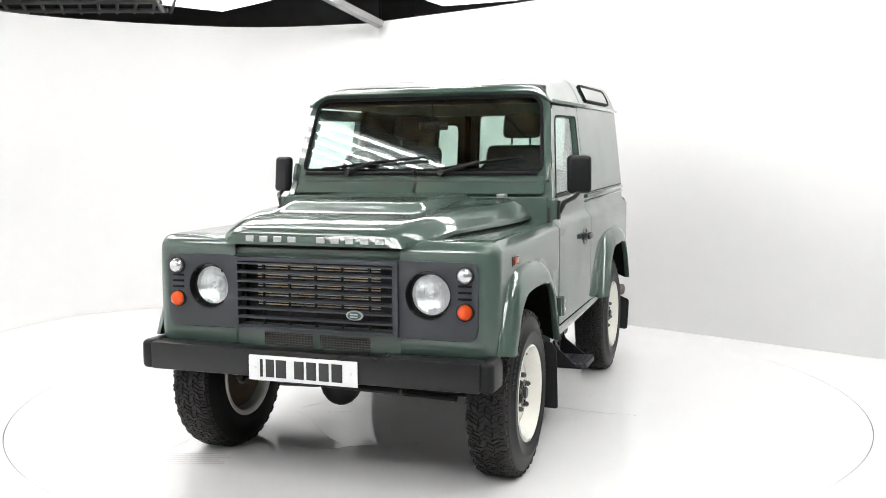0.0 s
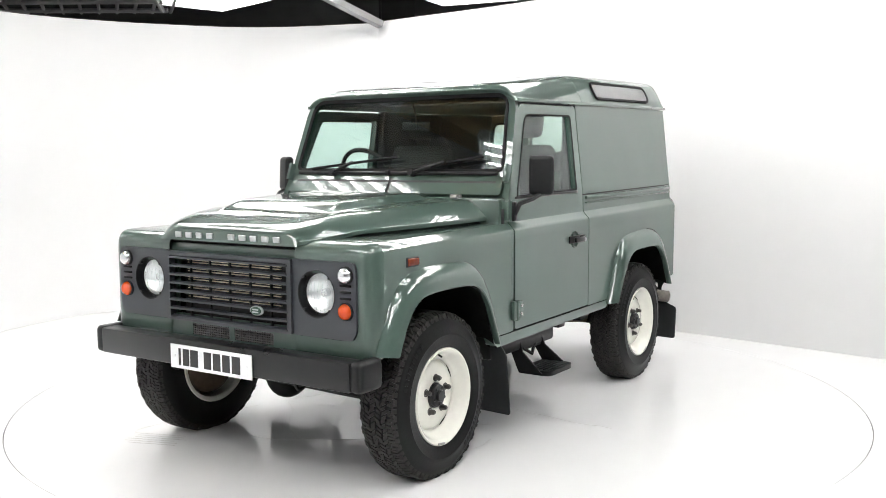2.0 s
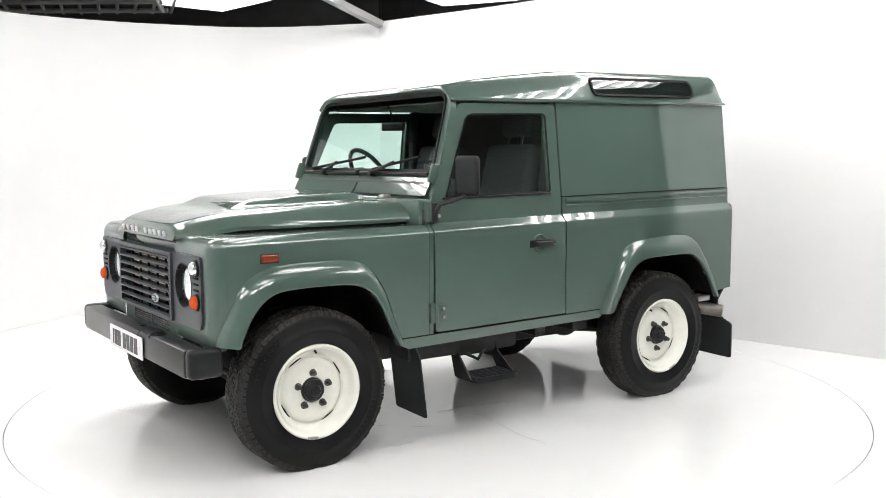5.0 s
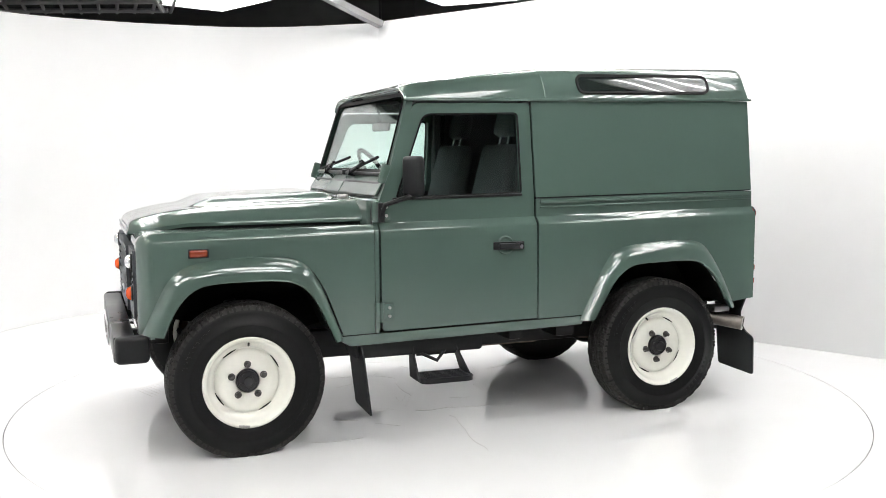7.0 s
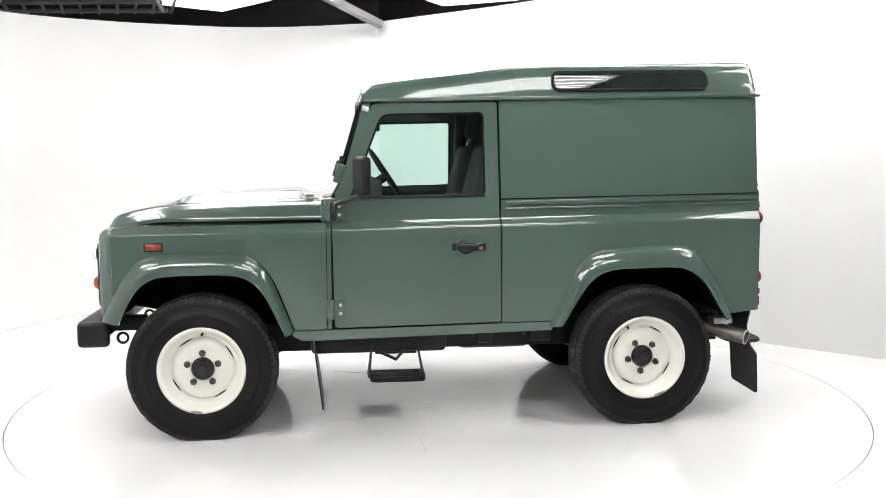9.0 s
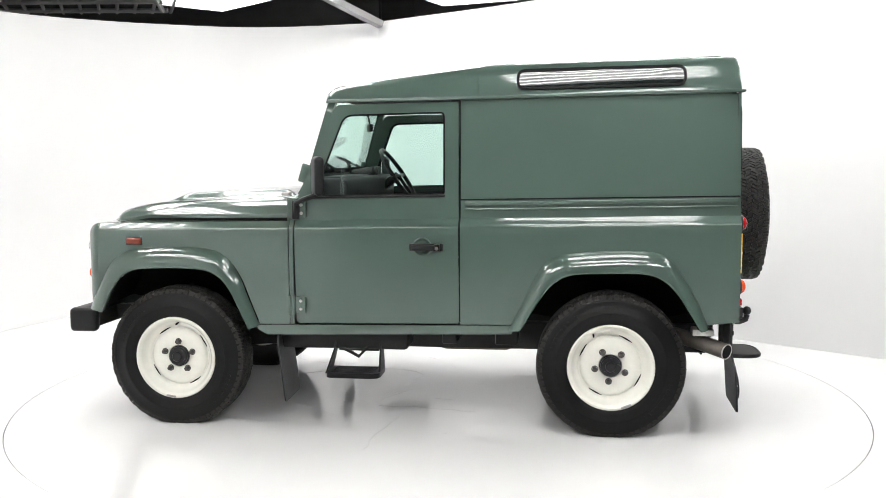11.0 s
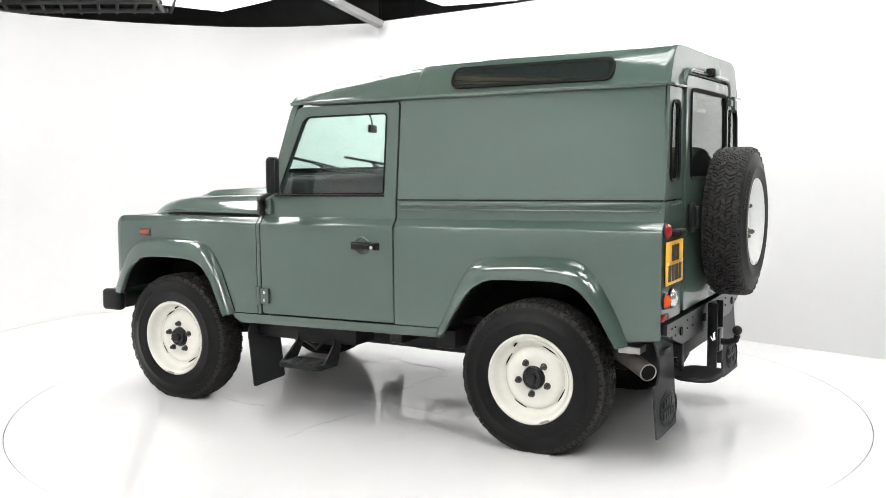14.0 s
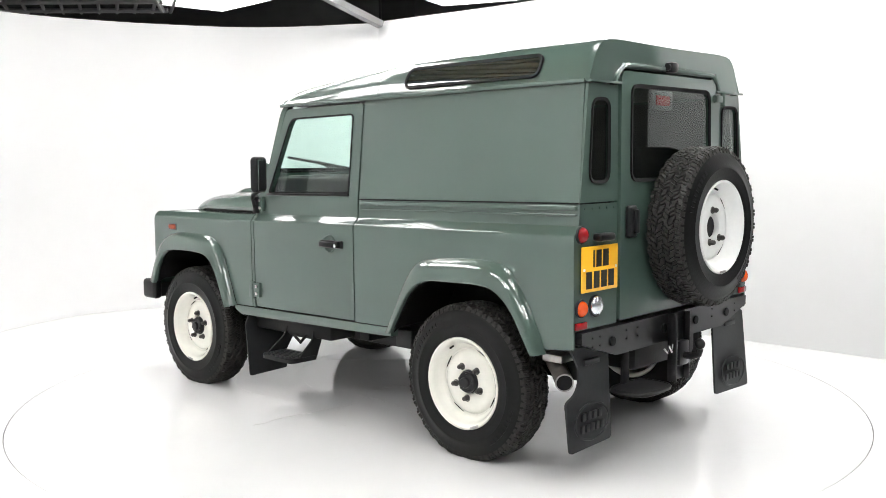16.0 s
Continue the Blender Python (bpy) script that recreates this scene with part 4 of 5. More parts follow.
build_windscreen()
def wheel(spare=False):
    """A steel wheel with its tyre; the outer face looks along +y."""
    R = 0.388
    tyre = bmesh.new()
    prof = [(0.208, -0.100), (0.222, -0.110), (0.25, -0.122), (0.30, -0.128), (0.345, -0.120), (0.366, -0.108), (0.377, -0.09), (0.379, 0.0), (0.377, 0.09), (0.366, 0.108), (0.352, 0.1175), (0.345, 0.121), (0.338, 0.1225), (0.30, 0.128), (0.296, 0.1305), (0.285, 0.131), (0.281, 0.128), (0.25, 0.122), (0.228, 0.111), (0.224, 0.108), (0.208, 0.100)]
    lathe(tyre, prof, 72)
    bmesh.ops.recalc_face_normals(tyre, faces=tyre.faces)
    for g in range(2):
        for k in range(9):
            a = math.pi * g + 0.6 + 0.085 * k
            box(tyre, (0.316 * math.sin(a), 0.1275, 0.316 * math.cos(a)), (0.016, 0.004, 0.020), m=Matrix.Rotation(a, 3, "Y"))
    tread = bmesh.new()
    rows = [(-0.094, 0.034, 70, 0.0, 0.22), (-0.057, 0.034, 62, 0.35, 0.42), (-0.019, 0.034, 58, 0.1, -0.45), (0.019, 0.034, 58, 0.6, 0.45), (0.057, 0.034, 62, 0.2, -0.42), (0.094, 0.034, 70, 0.5, 0.22)]
    for y, w, n, off, skew in rows:
        for k in range(n):
            pitch = math.tau / n
            # each block is cut in two by a narrow sipe
            for half in (-1, 1):
                a0 = pitch * (k + off) + half * pitch * 0.225
                da = pitch * 0.195
                jut = 0.004 * half * (1 if k % 2 else -1)
                q = []
                for rr in (0.374, R):
                    sh = 1.0 if rr < 0.38 else 0.94
                    for sa, sy in ((-1, -1), (1, -1), (1, 1), (-1, 1)):
                        a = a0 + sa * da * sh + sy * skew * pitch * 0.40
                        yy = y + jut + sy * w * 0.49 * sh
                        r = rr - (0.009 if abs(yy) > 0.10 else 0.0)
                        q.append(tread.verts.new((math.sin(a) * r, yy, math.cos(a) * r)))
                for f in ((4, 5, 6, 7), (0, 1, 5, 4), (1, 2, 6, 5), (2, 3, 7, 6), (3, 0, 4, 7)):
                    tread.faces.new([q[i] for i in f])
    # shoulder lugs
    for s in (-1, 1):
        for k in range(66):
            a0 = math.tau * (k + 0.2) / 66
            q = []
            for (r, y) in ((0.377, 0.100), (0.356, 0.1165), (0.356, 0.1195), (0.3795, 0.1045)):
                for sa in (-1, 1):
                    a = a0 + sa * (0.036 if k % 2 else 0.030)
                    q.append(tread.verts.new((math.sin(a) * r, s * y, math.cos(a) * r)))
            for f in ((4, 5, 7, 6), (2, 3, 5, 4), (0, 2, 4, 6), (1, 3, 5, 7), (6, 7, 1, 0)):
                tread.faces.new([q[i] for i in f])
    bmesh.ops.recalc_face_normals(tread, faces=tread.faces)
    for bm in (tyre, tread):
        for v in bm.verts:
            f = min(1.0, max(0.0, (math.hypot(v.co.x, v.co.z) - 0.245) / 0.09))
            v.co.y *= 1.0 - 0.14 * f
            v.co.y = v.co.y * 0.915 + 0.0093
    rim = bmesh.new()
    prof = [(0.205, -0.10), (0.222, -0.104), (0.226, -0.098), (0.20, -0.085), (0.19, 0.0), (0.198, 0.072), (0.2, 0.085), (0.222, 0.108), (0.2265, 0.112), (0.2265, 0.104), (0.2225, 0.1155), (0.217, 0.1155), (0.207, 0.108), (0.200, 0.094), (0.193, 0.080), (0.186, 0.068), (0.178, 0.060), (0.170, 0.0545), (0.166, 0.046), (0.160, 0.0445), (0.154, 0.052), (0.144, 0.060), (0.122, 0.064), (0.105, 0.066), (0.092, 0.064), (0.062, 0.063), (0.058, 0.055), (0.058, 0.02)]
    lathe(rim, prof, 72)
    bmesh.ops.recalc_face_normals(rim, faces=rim.faces)
    return tyre, tread, rim


def build_wheels():
    ty, tr, rm = wheel()
    flat = []
    for bm in (ty.copy(), tr.copy()):
        for v in bm.verts:
            if v.co.z < -0.372:
                v.co.z = -0.372 - (0.0006 if bm is not None else 0)
        flat.append(bm)
    me_t, me_tr, me_r = to_mesh("tyre", flat[0]), to_mesh("tread", flat[1]), to_mesh("rim", rm.copy())
    me_st, me_str, me_sr = to_mesh("spare_tyre", ty), to_mesh("spare_tread", tr), to_mesh("spare_rim", rm)
    for me, m in ((me_t, RUBBER), (me_tr, TREAD_RUBBER), (me_r, CREAM), (me_st, RUBBER), (me_str, TREAD_RUBBER), (me_sr, WHITE_RIM)):
        me.materials.append(m)
    hub = bmesh.new()
    lathe(hub, [(0.0, 0.100), (0.024, 0.099), (0.027, 0.095), (0.028, 0.087), (0.048, 0.085), (0.052, 0.080), (0.053, 0.068), (0.057, 0.066), (0.058, 0.05), (0.0, 0.05)], 24)
    for k in range(5):
        a = math.tau * (k + 0.5) / 5
        rod(hub, (0.040 * math.sin(a), 0.080, 0.040 * math.cos(a)), (0.040 * math.sin(a), 0.091, 0.040 * math.cos(a)), 0.007, 6)
    me_hub = to_mesh("hub", hub)
    me_hub.materials.append(BLACK_PAINT)
    nut = bmesh.new()
    rod(nut, (0, 0.06, 0), (0, 0.088, 0), 0.0125, 6)
    rod(nut, (0, 0.086, 0), (0, 0.094, 0), 0.008, 10)
    lathe(nut, [(0.0125, 0.066), (0.018, 0.0665), (0.018, 0.062)], 12)
    me_nut = to_mesh("wheel_nut", nut)
    me_nut.materials.append(mat("dark_nut_steel", (0.10, 0.095, 0.09), 0.45, 0.8, 0.3, 60))
    # black arc laid on the rim as the shadow of its step
    rim_shade = bmesh.new()
    n = 8
    ra, rb = [], []
    for k in range(n + 1):
        a = (k / n - 0.5) * 0.46
        w = 0.0052 * math.sin(math.pi * min(1, max(0.08, k / n)) if k < n else 0.25) + 0.001
        ra.append(rim_shade.verts.new((math.sin(a) * (0.165 + w), 0.0476, math.cos(a) * (0.165 + w))))
        rb.append(rim_shade.verts.new((math.sin(a) * (0.165 - w), 0.0476, math.cos(a) * (0.165 - w))))
    for k in range(n):
        rim_shade.faces.new((ra[k], ra[k + 1], rb[k + 1], rb[k]))
    me_rim_shade = to_mesh("rim_shade", rim_shade)
    me_rim_shade.materials.append(SEAL_AND_SHADE)
    valve = bmesh.new()
    rod(valve, (0, 0.075, 0.190), (0.004, 0.098, 0.182), 0.005, 8)
    me_valve = to_mesh("valve", valve)
    me_valve.materials.append(SEAL_AND_SHADE)
    brake = bmesh.new()
    lathe(brake, [(0.0, -0.085), (0.06, -0.085), (0.07, -0.06), (0.175, -0.06), (0.184, -0.05), (0.184, 0.0), (0.15, 0.03), (0.0, 0.03)], 32)
    bmesh.ops.recalc_face_normals(brake, faces=brake.faces)
    me_brake = to_mesh("brake_disc", brake)
    me_brake.materials.append(RUST)
    weight = bmesh.new()
    box(weight, (0, 0.1165, 0.2165), (0.055, 0.006, 0.012), 0.004)
    me_weight = to_mesh("balance_weight", weight)
    me_weight.materials.append(STEEL)

    def sub(name, me, parent, m=None):
        o = new(name, me)
        o.parent = parent
        if m is not None:
            o.matrix_basis = m
        return o

    def place(m, meshes, label, spin, hubbed=True):
        w = new("wheel")
        w.parent, w.matrix_basis = car, m
        tagged(w, label)
        sub("tyre", meshes[0], w)
        sub("tread", meshes[1], w)
        r = Matrix.Rotation(radians(spin), 4, "Y")
        sub("rim", meshes[2], w)
        if hubbed:
            sub("hub", me_hub, w, r)
            sub("brake_disc", me_brake, w)
        for k in range(5):
            if hubbed or k in (0, 2, 3):
                a = Matrix.Rotation(math.tau * k / 5, 4, "Y")
                sub("wheel_nut", me_nut, w, r @ a @ Matrix.Translation((0, 0, 0.0825)))
        for k in range(4):
            sub("rim_shade", me_rim_shade, w, r @ Matrix.Rotation(math.tau * (k + 0.35) / 4, 4, "Y"))
        sub("valve", me_valve, w, r @ Matrix.Rotation(radians(-2), 4, "Y"))
        sub("balance_weight", me_weight, w, r @ Matrix.Rotation(radians(172), 4, "Y"))
    zc, yc = 0.3725, 0.735
    road = (me_t, me_tr, me_r)
    for x, spin in ((2.36, 0.0), (0.0, 30.0)):
        place(BASE @ pose(x, yc, zc), road, "cream steel wheel with a black all-terrain tyre", spin)
        place(BASE @ pose(x, -yc, zc, 0, 0, 180), road, "cream steel wheel with a black all-terrain tyre", spin + 30)
    place(BASE @ pose(-0.775, -0.045, 1.122, 0, 0, 90), (me_st, me_str, me_sr), "white steel spare wheel on the rear door", 10, False)
    # spare's black centre
    bm = bmesh.new()
    lathe(bm, [(0, -0.82), (0.052, -0.822), (0.056, -0.80), (0.056, -0.66)], 24, "x", (0, -0.045, 1.122))
    bmesh.ops.recalc_face_normals(bm, faces=bm.faces)
    cpart("spare_carrier", bm, CHASSIS, "black spare wheel carrier")


build_wheels()


def build_rear():
    X = -0.642

    def rp(y, z):
        return Vector((X, y, z))
    back = lambda u, v: Vector((0.015, 0, 0))
    # lower tail, left and right of the door
    for s, y0 in ((1, 0.492), (-1, 0.450)):
        bm = bmesh.new()
        sheet(bm, [(s * y0, 0.70)] + [(s * y, z) for y, z in [(side_y(q) - 0.004, q + 0.018) for q in (0.682, 1.055, 1.085, 1.11, 1.128, 1.138, 1.16, 1.238)]] + [(s * y0, 1.256)], [], rp, back)
        cpart("rear_panel", bm, GREEN)
        # upper corner with its tall slim window
        win = rounded([(s * (y0 + 0.075), 1.345), (s * (y0 + 0.075), 1.725), (s * (side_y(1.70) - 0.035), 1.725), (s * (side_y(1.36) - 0.05), 1.345)], 0.06, 6)
        bm = bmesh.new()
        sheet(bm, [(s * y0, 1.262), (s * (side_y(1.245) - 0.003), 1.262), (s * (side_y(1.765) - 0.003), 1.783), (s * y0, 1.783)], [win], rp, back)
        cpart("rear_corner", bm, GREEN)
        bm = bmesh.new()
        frame_strip(bm, win, inset_loop(win, 0.014), lambda y, z, h: Vector((X - h, y, z)), 0.010, 0.004)
        cpart("corner_window_seal", bm, SEAL_AND_SHADE)
        bm = bmesh.new()
        sheet(bm, inset_loop(win, 0.008), [], lambda y, z: Vector((X + 0.004, y, z)), lambda u, v: Vector((0.004, 0, 0)))
        ob = cpart("corner_window", bm, REAR_GLASS, "tinted corner window")
        ob.visible_shadow = False
        bm = bmesh.new()
        box(bm, (X - 0.008, s * (y0 + 0.748) / 2, 1.792), (0.028, 0.748 - y0, 0.012), 0.004)
        cpart("rear_gutter", bm, GREEN)
        # rivets
        for k in range(5):
            bm = bmesh.new()
            lathe(bm, [(0, -0.004), (0.005, -0.003), (0.007, 0)], 8, "x", (X, s * (y0 + 0.03 + 0.058 * k), 1.236))
            cpart("rivet", bm, GREEN)
    # roof end above the door
    sec = [(a * ROOF_W * 0.985, TOP_Z + 0.02 + b * 0.202) for a, b in ROOF_SEC]
    loop = [(0.492, 1.787)] + [(y, z) for y, z in sec] + [(-y, z) for y, z in sec[-2::-1]] + [(-0.450, 1.787), (-0.450, 1.82), (-0.408, 1.862), (0.45, 1.862), (0.492, 1.82)]
    bm = bmesh.new()
    sheet(bm, loop, [], rp, back)
    cpart("roof_end", bm, GREEN)
    bm = bmesh.new()
    tube(bm, [(X - 0.006, 0.53, 1.79), (X - 0.008, 0.515, 1.83), (X - 0.01, 0.465, 1.872), (X - 0.01, 0.40, 1.878), (X - 0.01, -0.358, 1.878), (X - 0.01, -0.423, 1.872), (X - 0.008, -0.473, 1.83), (X - 0.006, -0.488, 1.79)], 0.012, 8)
    cpart("door_gutter", bm, GREEN)
    # rear door
    win = rounded([(0.405, 1.345), (-0.372, 1.345), (-0.372, 1.795), (0.405, 1.795)], 0.06, 6)
    out = rounded([(0.482, 0.712), (-0.440, 0.712), (-0.440, 1.85), (0.482, 1.85)], [0.01, 0.01, 0.05, 0.05], 5)
    bm = bmesh.new()
    sheet(bm, out, [win], lambda y, z: Vector((X - 0.012, y, z)), lambda u, v: Vector((0.035, 0, 0)))
    cpart("rear_door", bm, GREEN)
    # dark strips added inside so that no light leaks past the rear door
    for y in (0.487, -0.445):
        bm = bmesh.new()
        box(bm, (X + 0.030, y, 1.28), (0.012, 0.05, 1.14), 0.003)
        cpart("jamb_seal_backing", bm, SEAL_AND_SHADE)
    bm = bmesh.new()
    frame_strip(bm, win, inset_loop(win, 0.017), lambda y, z, h: Vector((X - 0.012 - h, y, z)), 0.010, 0.004)
    cpart("rear_window_seal", bm, SEAL_AND_SHADE)
    bm = bmesh.new()
    sheet(bm, inset_loop(win, 0.01), [], lambda y, z: Vector((X - 0.008, y, z)), lambda u, v: Vector((0.004, 0, 0)))
    ob = cpart("rear_window", bm, REAR_GLASS, "tinted rear window")
    ob.visible_shadow = False
    bm = bmesh.new()
    box(bm, (X + 0.03, 0.06, 1.73), (0.03, 0.20, 0.09), 0.008)
    bl = cpart("brake_lamp", bm, BLACK_PLASTIC, "high brake lamp behind the rear window")
    bm = bmesh.new()
    box(bm, (X + 0.012, 0.06, 1.73), (0.008, 0.14, 0.05), 0.004)
    part("lens", bm, RED_LENS, bl, "dim red lens")
    for z in (1.755, 1.30):
        bm = bmesh.new()
        box(bm, (X - 0.026, -0.453, z), (0.02, 0.10, 0.04), 0.006)
        rod(bm, (X - 0.03, -0.488, z - 0.035), (X - 0.03, -0.488, z + 0.035), 0.012, 10)
        cpart("rear_hinge", bm, GREEN)
    bm = bmesh.new()
    box(bm, (X - 0.03, 0.06, 1.885), (0.05, 0.06, 0.05), 0.012)
    rod(bm, (X - 0.03, 0.10, 1.885), (X - 0.03, 0.02, 1.885), 0.016, 12)
    cpart("washer_nozzle", bm, BLACK_PLASTIC, "black rear washer housing")
    bm = bmesh.new()
    box(bm, (X - 0.028, 0.415, 1.165), (0.03, 0.07, 0.15), 0.014, 3)
    box(bm, (X - 0.05, 0.405, 1.165), (0.02, 0.035, 0.11), 0.008)
    cpart("rear_handle", bm, BLACK_PLASTIC, "black rear door handle")
    # lamps
    for s in (1, -1):
        for z, r, material, nm, y in ((1.123, 0.036, RED_LENS, "tail_lamp", 0.785), (0.798, 0.036, AMBER_LENS, "rear_indicator", 0.785)):
            lp = cpart(nm, round_lamp(X, s * y, z, r, -1), material, "round red lamp" if z > 1 else "round amber lamp")
            bm = bmesh.new()
            lathe(bm, [(r, -0.012), (r + 0.005, -0.010), (r + 0.005, 0.0)], 24, "x", (X, s * y, z))
            part("lamp_ring", bm, BLACK_PLASTIC, lp)
        bm = bmesh.new()
        box(bm, (X - 0.006, s * 0.785, 0.722), (0.012, 0.085, 0.032), 0.003)
        cpart("reflector", bm, RED_LENS, "red reflector strip")
        lp = cpart("reverse_lamp", round_lamp(X, s * 0.672, 0.800, 0.046, -1), CLEAR_LENS, "round clear lamp")
        bm = bmesh.new()
        lathe(bm, [(0.046, -0.012), (0.051, -0.010), (0.051, 0.0)], 24, "x", (X, s * 0.672, 0.800))
        part("lamp_ring", bm, BLACK_PLASTIC, lp)
    number_plate((X - 0.010, 0.650, 0.968), (0, -1, 0), (0, 0, 1), 0.285, 0.203, PLATE_YELLOW, "yellow rear number plate", [(-0.050, 0.046, 0.012), (-0.012, 0.046, 0.040), (0.042, 0.046, 0.046)] + [(-0.087 + 0.058 * k, -0.048, 0.044) for k in range(4)], 0.076)
    bm = bmesh.new()
    box(bm, (X - 0.03, 0.645, 1.108), (0.05, 0.12, 0.035), 0.012, 3)
    cpart("plate_lamp", bm, BLACK_PLASTIC, "black plate lamp")
    # crossmember, tow hitch
    bm = bmesh.new()
    sheet(bm, [(-0.80, 0.69), (-0.80, 0.64), (-0.52, 0.555), (0.52, 0.555), (0.80, 0.64), (0.80, 0.69)], [], lambda y, z: Vector((X - 0.022, y, z)), lambda u, v: Vector((0.10, 0, 0)))
    cm = cpart("rear_crossmember", bm, BLACK_PAINT, "black steel rear crossmember")
    # solid black discs give the shade of open holes in the crossmember
    for y in (0.56, -0.56, 0.10, -0.22):
        bm = bmesh.new()
        rod(bm, (X - 0.0235, y, 0.625), (X - 0.03, y, 0.625), 0.022, 16)
        part("hole_shade", bm, SEAL_AND_SHADE, cm)
    for y in (0.72, 0.66, 0.44, 0.34, -0.4, -0.66):
        for z in (0.66, 0.62):
            bm = bmesh.new()
            rod(bm, (X - 0.022, y, z), (X - 0.027, y, z), 0.005, 6)
            part("bolt", bm, CHASSIS, cm)
    hitch = bmesh.new()
    box(hitch, (X - 0.05, 0.025, 0.53), (0.02, 0.13, 0.34), 0.004)
    for s in (-1, 1):
        box(hitch, (X - 0.07, 0.025 + s * 0.062, 0.53), (0.045, 0.010, 0.34), 0.003)
    box(hitch, (X - 0.08, 0.025, 0.50), (0.04, 0.09, 0.12), 0.006)
    hitch = cpart("tow_hitch", hitch, BLACK_PAINT, "black tow hitch with a ball")
    bm = bmesh.new()
    tube(bm, [(X - 0.09, 0.025, 0.49), (X - 0.14, 0.025, 0.49), (X - 0.175, 0.025, 0.505), (X - 0.18, 0.025, 0.53)], 0.018, 10)
    bmesh.ops.create_uvsphere(bm, u_segments=16, v_segments=10, radius=0.026, matrix=Matrix.Translation((X - 0.18, 0.025, 0.555)))
    part("tow_ball", bm, CHASSIS, hitch)
    bm = bmesh.new()
    tube(bm, [(X - 0.07, 0.09, 0.535), (X - 0.085, 0.115, 0.55), (X - 0.09, 0.135, 0.52), (X - 0.085, 0.155, 0.55), (X - 0.09, 0.175, 0.52), (X - 0.08, 0.195, 0.545)], 0.005, 6)
    part("clip", bm, CHROME, hitch, "shiny spring clip")
    bm = bmesh.new()
    oval = [(X - 0.075 + 0.115 * math.cos(a) * (1 - 0.12 * math.cos(2 * a)), 0.39 + 0.17 * math.sin(a) * (1 + 0.12 * math.cos(2 * a))) for a in [math.tau * k / 32 for k in range(32)]]
    sheet(bm, oval, [], lambda x, y: Vector((x, y, 0.394)), lambda u, v: Vector((0, 0, -0.016)))
    tube(bm, [(x, y, 0.386) for x, y in oval + oval[:1]], 0.011, 8)
    box(bm, (X + 0.02, 0.38, 0.46), (0.02, 0.05, 0.16), 0.004)
    cpart("rear_step", bm, CHASSIS, "black folding rear step")
    # mudflaps
    for s in (1, -1):
        bm = bmesh.new()
        lp = [(0.515, 0.605), (0.525, 0.165), (0.855, 0.155), (0.868, 0.385), (0.80, 0.41), (0.765, 0.45), (0.755, 0.52), (0.815, 0.618)]
        if s < 0:
            lp = [(0.505, 0.60), (0.505, 0.175), (0.895, 0.165), (0.862, 0.60)]
        sheet(bm, rounded([(s * a, b) for a, b in lp], 0.02, 3), [], lambda y, z: Vector((-0.612 - (0.62 - z) * 0.07, y, z)), lambda u, v: Vector((0.010, 0, 0)))
        fl = cpart("rear_mudflap", bm, FLAP_RUBBER, "black rubber mudflap with an embossed oval")
        bm = bmesh.new()
        fx = lambda z: -0.624 - (0.62 - z) * 0.07
        yc = 0.690 if s > 0 else 0.700
        tube(bm, [(fx(0.278 + 0.082 * math.sin(a)), s * (yc + 0.134 * math.cos(a)), 0.278 + 0.082 * math.sin(a)) for a in [math.tau * k / 36 for k in range(37)]], 0.005, 6)
        # the raised name in the oval, as plain bars
        for z, n, w in ((0.305, 4, 0.034), (0.252, 5, 0.030)):
            for k in range(n):
                b2 = bmesh.new()
                box(b2, (fx(z), s * (yc + (k - (n - 1) / 2) * (w + 0.009)), z), (0.008, w * 0.8, 0.036), 0.002)
                part("raised_bar", b2, FLAP_RUBBER, fl)
        b2 = bmesh.new()
        box(b2, (fx(0.545), s * (yc - 0.02), 0.545), (0.010, 0.12, 0.026), 0.004)
        part("raised_slot", b2, FLAP_RUBBER, fl)
        part("embossing", bm, FLAP_RUBBER, fl)
        bm = bmesh.new()
        lp = [(0.56, 0.54), (0.56, 0.15), (0.845, 0.14), (0.845, 0.46), (0.80, 0.53)]
        sheet(bm, rounded([(s * a, b) for a, b in lp], 0.015, 3), [], lambda y, z: Vector((1.785 - (0.54 - z) * 0.12, y, z)), lambda u, v: Vector((0.008, 0, 0)))
        cpart("front_mudflap", bm, FLAP_RUBBER, "black rubber front mudflap")
    # exhaust
    bm = bmesh.new()
    tube(bm, [(-0.25, 0.52, 0.52), (-0.36, 0.60, 0.505), (-0.47, 0.70, 0.488), (-0.585, 0.818, 0.464)], 0.041, 18)
    ex = cpart("exhaust_pipe", bm, PIPE, "dull steel exhaust tailpipe")
    # a black plug in the pipe's end gives the shade of its open bore
    bm = bmesh.new()
    end, way = Vector((-0.585, 0.818, 0.464)), Vector((-0.115, 0.118, -0.024)).normalized()
    rod(bm, end - way * 0.03, end + way * 0.001, 0.036, 18)
    part("bore", bm, SEAL_AND_SHADE, ex)
    bm = bmesh.new()
    side, other = way.orthogonal().normalized(), way.cross(way.orthogonal().normalized())
    tube(bm, [end + side * 0.039 * math.cos(a) + other * 0.039 * math.sin(a) for a in [math.tau * k / 24 for k in range(25)]], 0.0035, 6)
    part("pipe_rim", bm, STEEL, ex, "bright worn rim")
    bm = bmesh.new()
    box(bm, (-0.475, 0.715, 0.550), (0.11, 0.10, 0.035), 0.006)
    cpart("heat_shield", bm, STEEL, "dull metal heat shield by the exhaust")


build_rear()


